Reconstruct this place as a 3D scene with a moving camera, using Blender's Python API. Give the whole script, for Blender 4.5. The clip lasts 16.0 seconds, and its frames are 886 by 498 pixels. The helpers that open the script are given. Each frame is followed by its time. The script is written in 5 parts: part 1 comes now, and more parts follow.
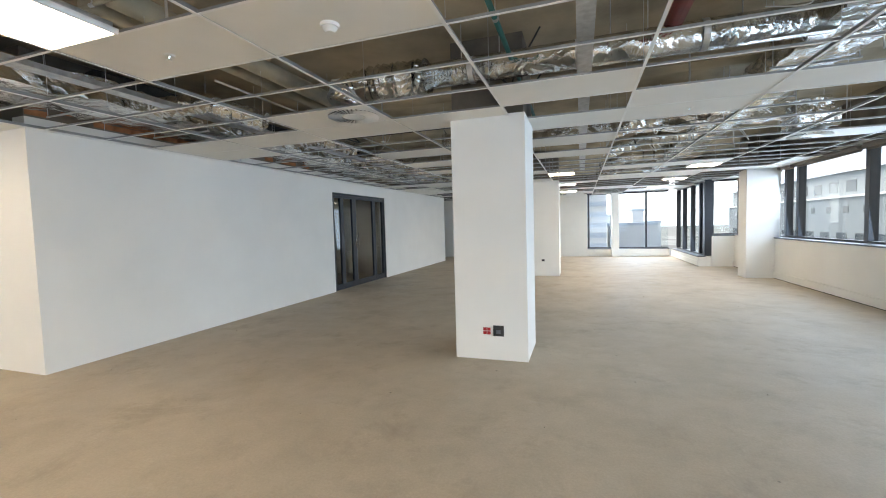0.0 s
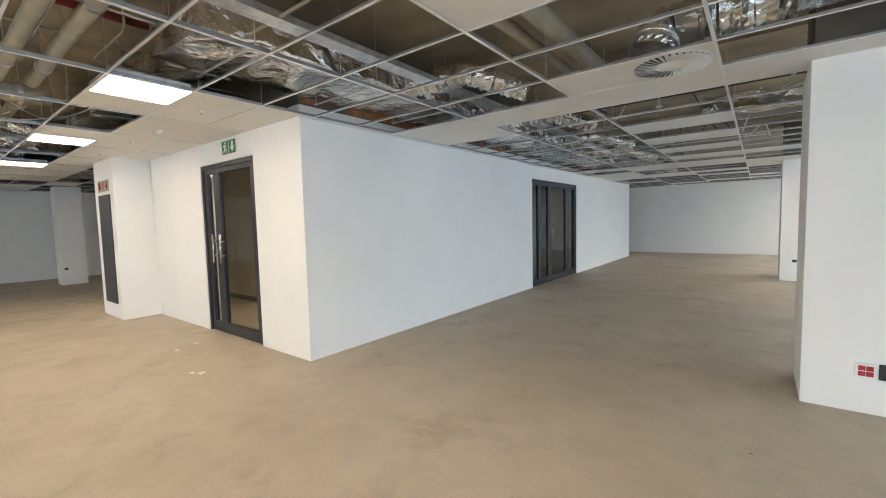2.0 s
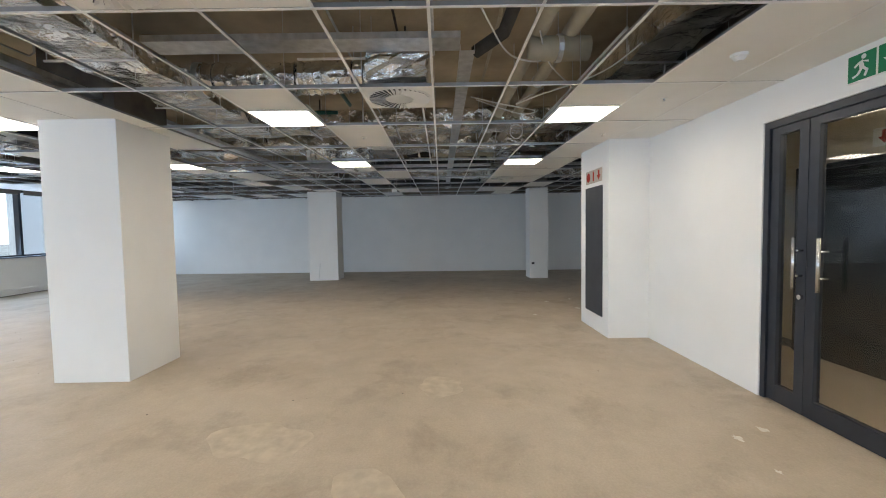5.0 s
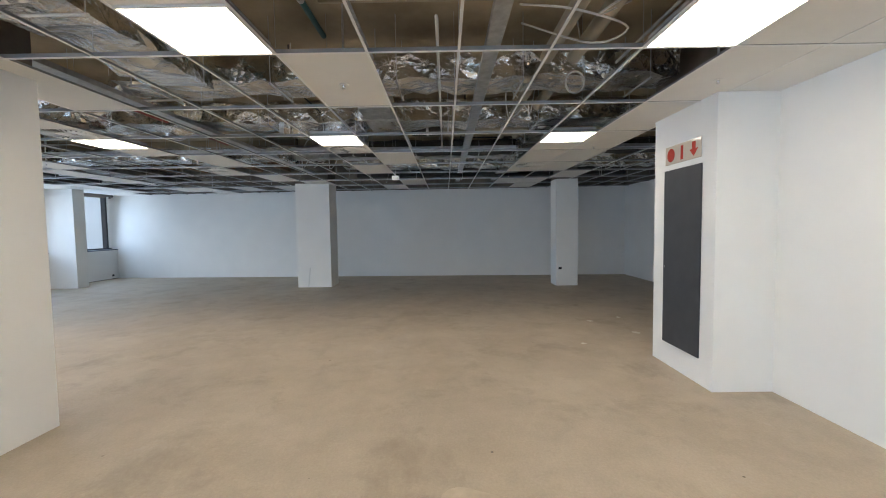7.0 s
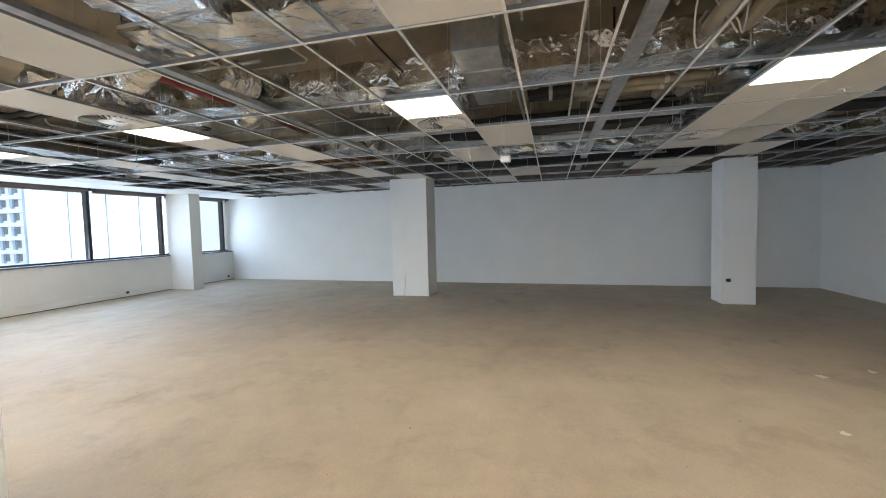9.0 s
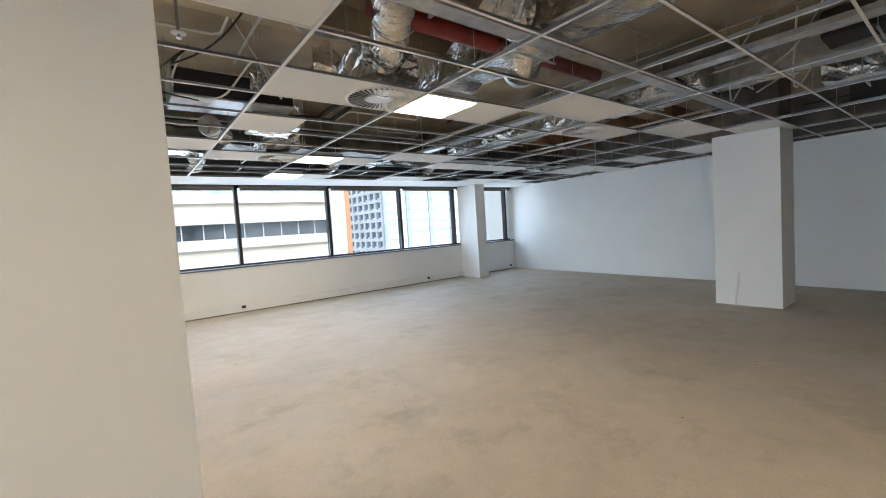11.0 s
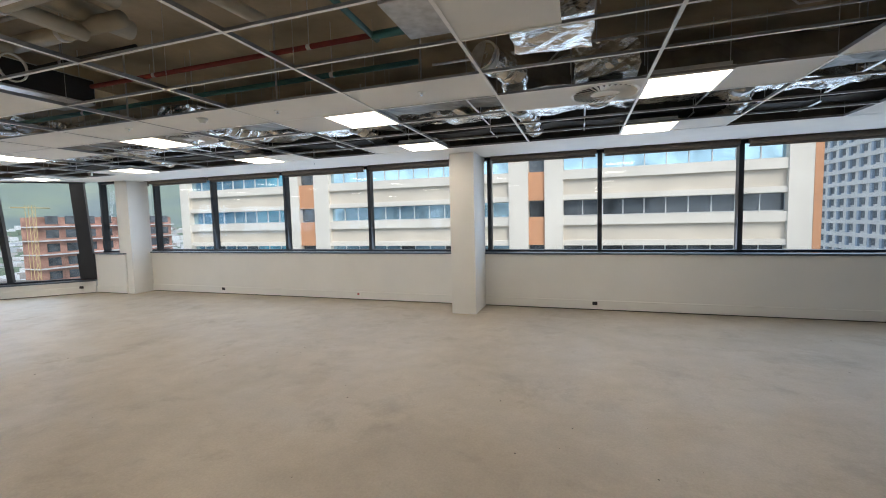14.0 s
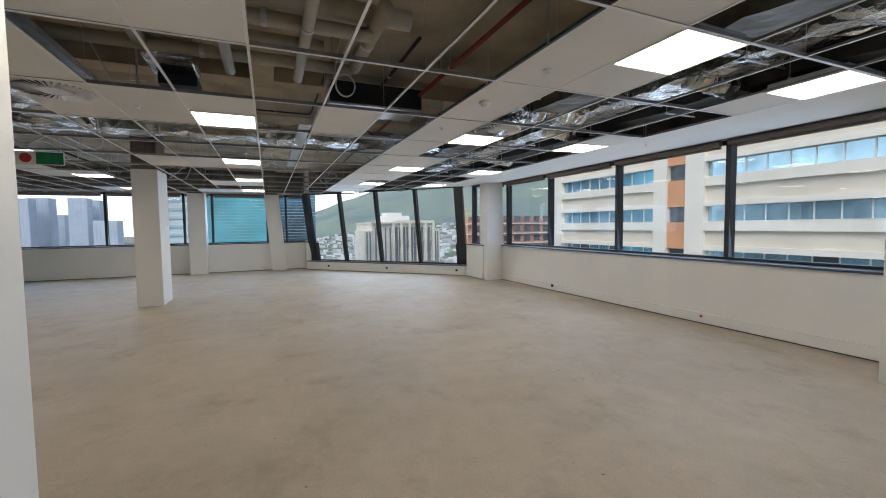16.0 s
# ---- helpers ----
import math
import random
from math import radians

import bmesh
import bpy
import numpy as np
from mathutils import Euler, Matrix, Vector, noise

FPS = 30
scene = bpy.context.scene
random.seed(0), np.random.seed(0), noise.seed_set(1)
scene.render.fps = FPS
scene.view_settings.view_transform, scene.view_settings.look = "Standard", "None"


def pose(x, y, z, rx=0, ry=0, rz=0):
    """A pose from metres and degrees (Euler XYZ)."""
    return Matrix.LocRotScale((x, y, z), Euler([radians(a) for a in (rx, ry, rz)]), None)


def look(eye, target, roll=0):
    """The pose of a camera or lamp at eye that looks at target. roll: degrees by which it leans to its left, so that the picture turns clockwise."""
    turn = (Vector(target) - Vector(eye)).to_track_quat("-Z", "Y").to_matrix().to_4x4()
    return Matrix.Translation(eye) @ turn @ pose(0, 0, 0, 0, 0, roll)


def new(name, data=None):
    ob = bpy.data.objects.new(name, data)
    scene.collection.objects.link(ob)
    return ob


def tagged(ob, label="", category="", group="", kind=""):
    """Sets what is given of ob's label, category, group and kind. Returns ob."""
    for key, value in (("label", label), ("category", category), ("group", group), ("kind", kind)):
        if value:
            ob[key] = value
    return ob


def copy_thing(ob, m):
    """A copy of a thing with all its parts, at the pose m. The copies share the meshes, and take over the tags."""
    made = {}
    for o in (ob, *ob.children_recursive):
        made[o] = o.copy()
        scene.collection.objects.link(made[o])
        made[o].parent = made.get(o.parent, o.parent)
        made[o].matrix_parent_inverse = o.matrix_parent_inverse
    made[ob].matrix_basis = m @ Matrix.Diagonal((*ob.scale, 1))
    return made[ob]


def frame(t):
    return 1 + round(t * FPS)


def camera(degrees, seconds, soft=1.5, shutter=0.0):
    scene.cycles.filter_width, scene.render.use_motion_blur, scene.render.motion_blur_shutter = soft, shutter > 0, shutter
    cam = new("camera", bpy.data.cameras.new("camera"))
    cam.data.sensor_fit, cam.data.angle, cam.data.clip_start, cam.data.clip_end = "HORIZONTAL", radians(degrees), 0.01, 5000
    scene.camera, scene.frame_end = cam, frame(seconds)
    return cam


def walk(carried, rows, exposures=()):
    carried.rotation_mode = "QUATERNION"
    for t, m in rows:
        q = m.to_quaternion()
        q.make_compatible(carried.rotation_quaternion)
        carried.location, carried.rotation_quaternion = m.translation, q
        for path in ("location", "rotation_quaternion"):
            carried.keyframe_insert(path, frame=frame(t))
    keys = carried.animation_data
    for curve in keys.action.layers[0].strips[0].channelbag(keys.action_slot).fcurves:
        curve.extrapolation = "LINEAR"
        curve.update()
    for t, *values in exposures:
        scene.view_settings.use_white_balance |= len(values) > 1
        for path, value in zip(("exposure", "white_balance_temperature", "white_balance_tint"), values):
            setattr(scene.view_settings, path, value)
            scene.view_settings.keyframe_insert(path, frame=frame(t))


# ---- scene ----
cam = camera(94.4, 16.0, soft=1.0)
PATH = [
    (0, (0.136, 0.06, 1.527), (-0.502, 1.952, 1.413), -1.6),
    (0.5, (-0.191, 0.102, 1.509), (-0.448, 2.082, 1.392), -1.8),
    (1, (-0.542, 0.156, 1.523), (-0.78, 2.138, 1.404), -1.8),
    (1.5, (-1.031, 0.129, 1.525), (-1.729, 1.999, 1.4), -1.9),
    (2, (-1.536, 0.222, 1.54), (-2.755, 1.802, 1.4), -1.4),
    (2.5, (-1.978, 0.246, 1.523), (-3.579, 1.436, 1.373), -1.0),
    (3, (-2.509, 0.184, 1.55), (-4.347, 0.956, 1.387), -1.3),
    (3.5, (-2.997, 0.213, 1.562), (-4.949, 0.625, 1.424), -1.2),
    (4, (-3.426, 0.14, 1.531), (-5.413, 0.332, 1.406), -1.0),
    (4.5, (-3.926, 0.097, 1.536), (-5.921, 0.17, 1.431), -1.1),
    (6.8, (-6.051, -0.141, 1.544), (-8.047, -0.204, 1.436), -0.6),
    (7, (-6.254, -0.101, 1.547), (-8.251, -0.116, 1.438), -0.8),
    (7.5, (-6.708, -0.06, 1.57), (-8.703, 0.034, 1.471), -0.9),
    (8, (-7.146, -0.109, 1.562), (-9.139, 0.032, 1.471), -1.0),
    (8.5, (-7.596, -0.212, 1.561), (-9.59, -0.342, 1.463), -1.4),
    (9, (-7.983, -0.379, 1.581), (-9.913, -0.891, 1.474), -1.5),
    (9.5, (-8.379, -0.591, 1.58), (-10.173, -1.467, 1.462), -1.7),
    (10, (-8.807, -0.772, 1.59), (-10.401, -1.975, 1.472), -1.9),
    (10.2, (-8.844, -0.867, 1.593), (-10.364, -2.161, 1.469), -2.7),
    (12.3, (-10.3, -2.245, 1.502), (-10.922, -4.144, 1.416), -1.2),
    (12.5, (-10.375, -2.358, 1.526), (-10.888, -4.289, 1.436), -1.1),
    (13, (-10.577, -2.705, 1.548), (-10.75, -4.695, 1.447), -0.9),
    (13.5, (-10.72, -3.153, 1.584), (-10.509, -5.137, 1.458), -0.9),
    (14, (-10.889, -3.522, 1.626), (-10.258, -5.414, 1.478), -1.4),
    (14.5, (-10.878, -3.87, 1.612), (-9.864, -5.588, 1.469), -1.3),
    (15, (-10.893, -4.269, 1.58), (-9.516, -5.714, 1.453), -1.2),
    (15.5, (-10.866, -4.598, 1.565), (-9.222, -5.731, 1.447), -0.9),
    (16, (-10.721, -4.881, 1.539), (-8.883, -5.661, 1.425), -0.7),
]
EXPOSURES = [(0.0, 1.5, 7200, 11), (1.0, 1.55, 7600, 12), (1.5, 1.6, 7400, 12), (2.5, 1.66, 6550, 9), (4.0, 1.32, 6300, 10), (7.0, 1.42, 6250, 10), (8.5, 1.78, 6450, 9), (10.0, 1.64, 6550, 10), (12.5, 0.85, 6550, 10), (14.0, 0.48, 6650, 11), (15.0, 0.36, 6750, 12), (16.0, 0.2, 6500, 11)]
walk(cam, [(t, look(eye, target, roll)) for t, eye, target, roll in PATH], EXPOSURES)

# ---- world, sun and exposure ----
world = bpy.data.worlds.new("world")
scene.world = world
world.use_nodes = True
wn = world.node_tree.nodes
sky = wn.new("ShaderNodeTexSky")
sky.sky_type, sky.sun_disc = "NISHITA", False
sky.sun_elevation, sky.sun_rotation = radians(48), radians(-40)
sky.air_density, sky.dust_density, sky.ozone_density = 1.0, 1.2, 1.5
wn["Background"].inputs["Strength"].default_value = 0.15
world.node_tree.links.new(sky.outputs[0], wn["Background"].inputs["Color"])
sun = new("sun", bpy.data.lights.new("sun", "SUN"))
sun.data.energy, sun.data.angle, sun.data.color = 2.3, radians(30), (1.0, 0.95, 0.88)
sun.matrix_world = look((0, 0, 60), (20 * math.sin(radians(40)), -20 * math.cos(radians(40)), 60 - 22))
PANEL_GLOW = 8.2
SKY_GLOW = 3.9                        # power of the added window lamps per square metre of glazing

# ---- plan ----
CEIL, SLAB = 2.70, 3.55
CORE_X, CORE_Y = -5.475, 2.86        # corner of the inner core
SOUTH, EAST, EAST_N, NORTH = -10.92, 5.45, 4.65, 19.1


# ---- materials ----
def nodes_of(name):
    m = bpy.data.materials.new(name)
    m.use_nodes = True
    nt = m.node_tree
    return m, nt, nt.nodes["Principled BSDF"]


def plain(name, color, rough=0.6, metal=0.0, grain=0.03, scale=6.0, bump=0.0, bump_scale=60.0, spec=0.5):
    """A surface with large soft variation and fine relief."""
    m, nt, b = nodes_of(name)
    b.inputs["Roughness"].default_value, b.inputs["Metallic"].default_value = rough, metal
    b.inputs["Specular IOR Level"].default_value = spec
    co = nt.nodes.new("ShaderNodeTexCoord")
    n1 = nt.nodes.new("ShaderNodeTexNoise")
    n1.inputs["Scale"].default_value, n1.inputs["Detail"].default_value = scale, 6
    nt.links.new(co.outputs["Object"], n1.inputs["Vector"])
    ramp = nt.nodes.new("ShaderNodeValToRGB")
    lo = tuple(max(0, c * (1 - grain * 2)) for c in color)
    hi = tuple(min(1, c * (1 + grain * 2)) for c in color)
    ramp.color_ramp.elements[0].position, ramp.color_ramp.elements[1].position = 0.3, 0.7
    ramp.color_ramp.elements[0].color, ramp.color_ramp.elements[1].color = (*lo, 1), (*hi, 1)
    nt.links.new(n1.outputs["Fac"], ramp.inputs["Fac"])
    nt.links.new(ramp.outputs["Color"], b.inputs["Base Color"])
    if bump:
        n2 = nt.nodes.new("ShaderNodeTexNoise")
        n2.inputs["Scale"].default_value, n2.inputs["Detail"].default_value = bump_scale, 4
        nt.links.new(co.outputs["Object"], n2.inputs["Vector"])
        bm_ = nt.nodes.new("ShaderNodeBump")
        bm_.inputs["Strength"].default_value, bm_.inputs["Distance"].default_value = bump, 0.01
        nt.links.new(n2.outputs["Fac"], bm_.inputs["Height"])
        nt.links.new(bm_.outputs["Normal"], b.inputs["Normal"])
    return m


def concrete_floor():
    """Bare screed: warm grey with trowel clouds, pale scuffs and small dark specks."""
    m, nt, b = nodes_of("screed")
    L = nt.links.new
    co = nt.nodes.new("ShaderNodeTexCoord")

    def noise_node(scale, detail=6, rough=0.55, dist=0.0):
        n = nt.nodes.new("ShaderNodeTexNoise")
        n.inputs["Scale"].default_value, n.inputs["Detail"].default_value = scale, detail
        n.inputs["Roughness"].default_value, n.inputs["Distortion"].default_value = rough, dist
        L(co.outputs["Object"], n.inputs["Vector"])
        return n

    def ramp_of(src, p0, c0, p1, c1):
        r = nt.nodes.new("ShaderNodeValToRGB")
        r.color_ramp.elements[0].position, r.color_ramp.elements[1].position = p0, p1
        r.color_ramp.elements[0].color, r.color_ramp.elements[1].color = c0, c1
        L(src.outputs["Fac"], r.inputs["Fac"])
        return r

    def mix(kind, fac, a, c):
        x = nt.nodes.new("ShaderNodeMix")
        x.data_type, x.blend_type = "RGBA", kind
        for sock, v in ((x.inputs[0], fac), (x.inputs[6], a), (x.inputs[7], c)):
            if isinstance(v, (int, float, tuple)):
                sock.default_value = v
            else:
                L(v, sock)
        return x.outputs[2]

    base = ramp_of(noise_node(0.6, 8, 0.65, 0.2), 0.3, (0.435, 0.360, 0.268, 1), 0.72, (0.545, 0.462, 0.355, 1))
    mid = ramp_of(noise_node(3.2, 8, 0.65, 0.3), 0.3, (0.90, 0.90, 0.90, 1), 0.75, (1.06, 1.06, 1.06, 1))
    fine = ramp_of(noise_node(55, 6, 0.7), 0.25, (0.86, 0.86, 0.86, 1), 0.8, (1.08, 1.08, 1.08, 1))
    c = mix("MULTIPLY", 1.0, base.outputs["Color"], mid.outputs["Color"])
    c = mix("MULTIPLY", 1.0, c, fine.outputs["Color"])
    pale = ramp_of(noise_node(1.9, 9, 0.75, 0.3), 0.60, (0, 0, 0, 1), 0.72, (0.30, 0.30, 0.30, 1))
    c = mix("MIX", pale.outputs["Color"], c, (0.56, 0.51, 0.44, 1))
    smear = ramp_of(noise_node(1.3, 10, 0.72, 0.25), 0.53, (0, 0, 0, 1), 0.70, (0.56, 0.56, 0.56, 1))
    c = mix("MIX", smear.outputs["Color"], c, (0.27, 0.215, 0.155, 1))
    streak = ramp_of(noise_node(4.0, 10, 0.75, 0.5), 0.57, (0, 0, 0, 1), 0.74, (0.22, 0.22, 0.22, 1))
    c = mix("MIX", streak.outputs["Color"], c, (0.25, 0.205, 0.16, 1))
    v = nt.nodes.new("ShaderNodeTexVoronoi")
    v.inputs["Scale"].default_value = 2.2
    L(co.outputs["Object"], v.inputs["Vector"])
    sp = nt.nodes.new("ShaderNodeValToRGB")
    sp.color_ramp.elements[0].position, sp.color_ramp.elements[1].position = 0.018, 0.03
    sp.color_ramp.elements[0].color, sp.color_ramp.elements[1].color = (0.75, 0.75, 0.75, 1), (0, 0, 0, 1)
    L(v.outputs["Distance"], sp.inputs["Fac"])
    c = mix("MIX", sp.outputs["Color"], c, (0.10, 0.085, 0.07, 1))
    L(c, b.inputs["Base Color"])
    rr = ramp_of(noise_node(1.8, 5), 0.3, (0.50, 0.50, 0.50, 1), 0.7, (0.72, 0.72, 0.72, 1))
    L(rr.outputs["Color"], b.inputs["Roughness"])
    bump = nt.nodes.new("ShaderNodeBump")
    bump.inputs["Strength"].default_value, bump.inputs["Distance"].default_value = 0.25, 0.004
    L(noise_node(30, 8, 0.7).outputs["Fac"], bump.inputs["Height"])
    L(bump.outputs["Normal"], b.inputs["Normal"])
    return m


def glowing(name, color, strength):
    m, nt, b = nodes_of(name)
    b.inputs["Base Color"].default_value = (*color, 1)
    b.inputs["Emission Color"].default_value, b.inputs["Emission Strength"].default_value = (*color, 1), strength
    return m


def glass(name, tint=(1, 1, 1), gloss=0.08):
    """Thin pane: mostly clear, with a mirror's share that grows at a slant."""
    m, nt, b = nodes_of(name)
    nt.nodes.remove(b)
    t = nt.nodes.new("ShaderNodeBsdfTransparent")
    t.inputs["Color"].default_value = (*tint, 1)
    g = nt.nodes.new("ShaderNodeBsdfGlossy")
    g.inputs["Roughness"].default_value = 0.01
    lw = nt.nodes.new("ShaderNodeLayerWeight")
    lw.inputs["Blend"].default_value = 0.5
    pw = nt.nodes.new("ShaderNodeMath")
    pw.operation = "POWER"
    pw.inputs[1].default_value = 4.5
    fr = nt.nodes.new("ShaderNodeMath")
    fr.operation = "MULTIPLY_ADD"
    fr.inputs[1].default_value, fr.inputs[2].default_value = 0.55, gloss * 0.35
    nt.links.new(lw.outputs["Facing"], pw.inputs[0])
    nt.links.new(pw.outputs[0], fr.inputs[0])
    mx = nt.nodes.new("ShaderNodeMixShader")
    nt.links.new(fr.outputs[0], mx.inputs[0])
    nt.links.new(t.outputs[0], mx.inputs[1])
    nt.links.new(g.outputs[0], mx.inputs[2])
    nt.links.new(mx.outputs[0], nt.nodes["Material Output"].inputs["Surface"])
    return m


def foil():
    """Aluminium foil wrap: flat facets with sharp creases and a fine crinkle."""
    m, nt, b = nodes_of("foil")
    L = nt.links.new
    b.inputs["Metallic"].default_value, b.inputs["Roughness"].default_value = 1.0, 0.20
    co = nt.nodes.new("ShaderNodeTexCoord")
    warp = nt.nodes.new("ShaderNodeTexNoise")
    warp.inputs["Scale"].default_value, warp.inputs["Detail"].default_value = 3.0, 5
    L(co.outputs["Object"], warp.inputs["Vector"])
    add = nt.nodes.new("ShaderNodeVectorMath")
    add.operation = "MULTIPLY_ADD"
    add.inputs[1].default_value = (0.35, 0.35, 0.35)
    L(warp.outputs["Color"], add.inputs[0])
    L(co.outputs["Object"], add.inputs[2])
    big = nt.nodes.new("ShaderNodeTexVoronoi")
    big.inputs["Scale"].default_value = 4.5
    L(add.outputs[0], big.inputs["Vector"])
    small = nt.nodes.new("ShaderNodeTexVoronoi")
    small.inputs["Scale"].default_value = 15.0
    L(add.outputs[0], small.inputs["Vector"])
    fine = nt.nodes.new("ShaderNodeTexNoise")
    fine.inputs["Scale"].default_value, fine.inputs["Detail"].default_value = 45.0, 4
    L(co.outputs["Object"], fine.inputs["Vector"])
    normal = None
    for src, strength, dist in ((big.outputs["Distance"], 0.55, 0.07), (small.outputs["Distance"], 0.45, 0.022), (fine.outputs["Fac"], 0.25, 0.006)):
        bump = nt.nodes.new("ShaderNodeBump")
        bump.inputs["Strength"].default_value, bump.inputs["Distance"].default_value = strength, dist
        L(src, bump.inputs["Height"])
        if normal:
            L(normal, bump.inputs["Normal"])
        normal = bump.outputs["Normal"]
    L(normal, b.inputs["Normal"])
    r = nt.nodes.new("ShaderNodeValToRGB")
    r.color_ramp.elements[0].position, r.color_ramp.elements[1].position = 0.36, 0.62
    r.color_ramp.elements[0].color, r.color_ramp.elements[1].color = (0.48, 0.47, 0.45, 1), (0.96, 0.95, 0.93, 1)
    L(warp.outputs["Fac"], r.inputs["Fac"])
    L(r.outputs["Color"], b.inputs["Base Color"])
    return m


M_FLOOR = concrete_floor()
M_WALL = plain("wall_paint", (0.80, 0.79, 0.76), 0.75, grain=0.012, scale=1.6, bump=0.06, bump_scale=180)
M_TILE = plain("mineral_tile", (0.80, 0.785, 0.75), 0.9, grain=0.012, scale=3, bump=0.12, bump_scale=220)
M_SLAB = plain("soffit", (0.42, 0.355, 0.255), 0.9, grain=0.18, scale=1.3, bump=0.35, bump_scale=22)
M_GRID = plain("grid_cap_paint", (0.84, 0.83, 0.81), 0.5, grain=0.03, scale=8)
M_WEB = plain("grid_web_steel", (0.33, 0.33, 0.33), 0.38, 0.6, grain=0.05, scale=8)
M_FRAME = plain("dark_aluminium", (0.032, 0.036, 0.045), 0.42, 0.3, grain=0.04, scale=9)
M_GLASS = glass("window_glass", (0.93, 0.96, 0.96), 0.07)
M_DOORGLASS = glass("door_glass", (0.80, 0.80, 0.78), 0.15)
M_SILL = plain("sill_metal", (0.10, 0.115, 0.14), 0.4, 0.3, grain=0.05, scale=12)
M_BLIND = plain("blind_fabric", (0.23, 0.20, 0.18), 0.9, grain=0.06, scale=20, bump=0.1, bump_scale=400)
M_BLACK = plain("black_plastic", (0.015, 0.015, 0.016), 0.5, grain=0.05, scale=20)
M_PANEL = plain("cabinet_paint", (0.045, 0.048, 0.055), 0.55, grain=0.06, scale=5, bump=0.05)
M_LIGHT = glowing("light_panel", (1.0, 0.89, 0.73), PANEL_GLOW)
M_WHITE = plain("white_plastic", (0.78, 0.77, 0.74), 0.4, grain=0.01)
M_RED = plain("red_plastic", (0.42, 0.02, 0.025), 0.4, grain=0.03)
M_STEEL = plain("brushed_steel", (0.60, 0.60, 0.59), 0.25, 1.0, grain=0.03, scale=30)
M_FOIL = foil()
M_GALV = plain("galvanised", (0.58, 0.59, 0.60), 0.38, 0.85, grain=0.08, scale=14)
M_PIPE = plain("cream_pipe", (0.40, 0.36, 0.27), 0.5, grain=0.05, scale=7)
M_PIPE_RED = plain("red_pipe", (0.20, 0.025, 0.02), 0.5, grain=0.08, scale=9)
M_PIPE_GREEN = plain("green_pipe", (0.03, 0.14, 0.13), 0.5, grain=0.06, scale=9)
M_CABLE = plain("cable_sheath", (0.70, 0.70, 0.68), 0.5, grain=0.03)
M_LAG = plain("black_lagging", (0.045, 0.043, 0.040), 0.85, grain=0.1, scale=25)
M_SIGN = plain("cream_acrylic", (0.60, 0.52, 0.43), 0.06, grain=0.02, scale=12)
M_SIGNRED = plain("red_print", (0.50, 0.07, 0.05), 0.08, grain=0.03)
# brown-grey holds the soffit's reflection in the duct's foil wrap
M_SOFFIT_FOIL = plain("soffit_toned_foil", (0.15, 0.135, 0.11), 0.45, 0.4, grain=0.2, scale=4, bump=0.6, bump_scale=9)
# bare block colour, kept dark to give the ceiling void its shade
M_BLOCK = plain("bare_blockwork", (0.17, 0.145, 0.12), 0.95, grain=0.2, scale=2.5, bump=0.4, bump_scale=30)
M_BRICKS = plain("clay_brick", (0.36, 0.15, 0.07), 0.9, grain=0.2, scale=8, bump=0.4, bump_scale=60)
M_GREEN = plain("exit_green", (0.0, 0.17, 0.065), 0.4, grain=0.03)


# ---- mesh helpers ----
def mesh_of(name, bm, mat=None, smooth=False):
    me = bpy.data.meshes.new(name)
    bmesh.ops.recalc_face_normals(bm, faces=bm.faces)
    bm.to_mesh(me)
    bm.free()
    if mat:
        me.materials.append(mat)
    if smooth:
        for p in me.polygons:
            p.use_smooth = True
    return me


def part(name, bm, mat, parent=None, label="", smooth=False):
    ob = new(name, mesh_of(name, bm, mat, smooth))
    if parent:
        ob.parent = parent
    return tagged(ob, label)


def put_box(bm, x0, x1, y0, y1, z0, z1, bevel=0.0):
    vs = [bm.verts.new((x, y, z)) for z in (z0, z1) for x, y in ((x0, y0), (x1, y0), (x1, y1), (x0, y1))]
    fs = [bm.faces.new([vs[k] for k in q]) for q in ((3, 2, 1, 0), (4, 5, 6, 7), (0, 1, 5, 4), (1, 2, 6, 5), (2, 3, 7, 6), (3, 0, 4, 7))]
    if bevel:
        es = list({e for f_ in fs for e in f_.edges})
        bmesh.ops.bevel(bm, geom=es, offset=bevel, segments=2, affect="EDGES", profile=0.6)
    return bm


def box(x0, x1, y0, y1, z0, z1, bevel=0.0):
    return put_box(bmesh.new(), min(x0, x1), max(x0, x1), min(y0, y1), max(y0, y1), z0, z1, bevel)


def put_tube(bm, points, radius, sides=12, caps=True, ripple=0.0):
    """A round tube along a line of points; ripple makes a ribbed hose."""
    pts = [Vector(p) for p in points]
    rings = []
    for k, p in enumerate(pts):
        d = (pts[min(k + 1, len(pts) - 1)] - pts[max(k - 1, 0)]).normalized()
        side = d.cross(Vector((0, 0, 1)))
        side = side.normalized() if side.length > 1e-3 else Vector((1, 0, 0))
        up = side.cross(d).normalized()
        r = radius * (1 + (ripple if k % 2 else -ripple))
        rings.append([bm.verts.new(p + r * (math.cos(a) * side + math.sin(a) * up)) for a in (2 * math.pi * s / sides for s in range(sides))])
    for a, b_ in zip(rings, rings[1:]):
        for s in range(sides):
            bm.faces.new((a[s], a[(s + 1) % sides], b_[(s + 1) % sides], b_[s]))
    if caps:
        bm.faces.new(rings[0])
        bm.faces.new(rings[-1])
    return bm


def tube(points, radius, sides=12, ripple=0.0):
    return put_tube(bmesh.new(), points, radius, sides, True, ripple)


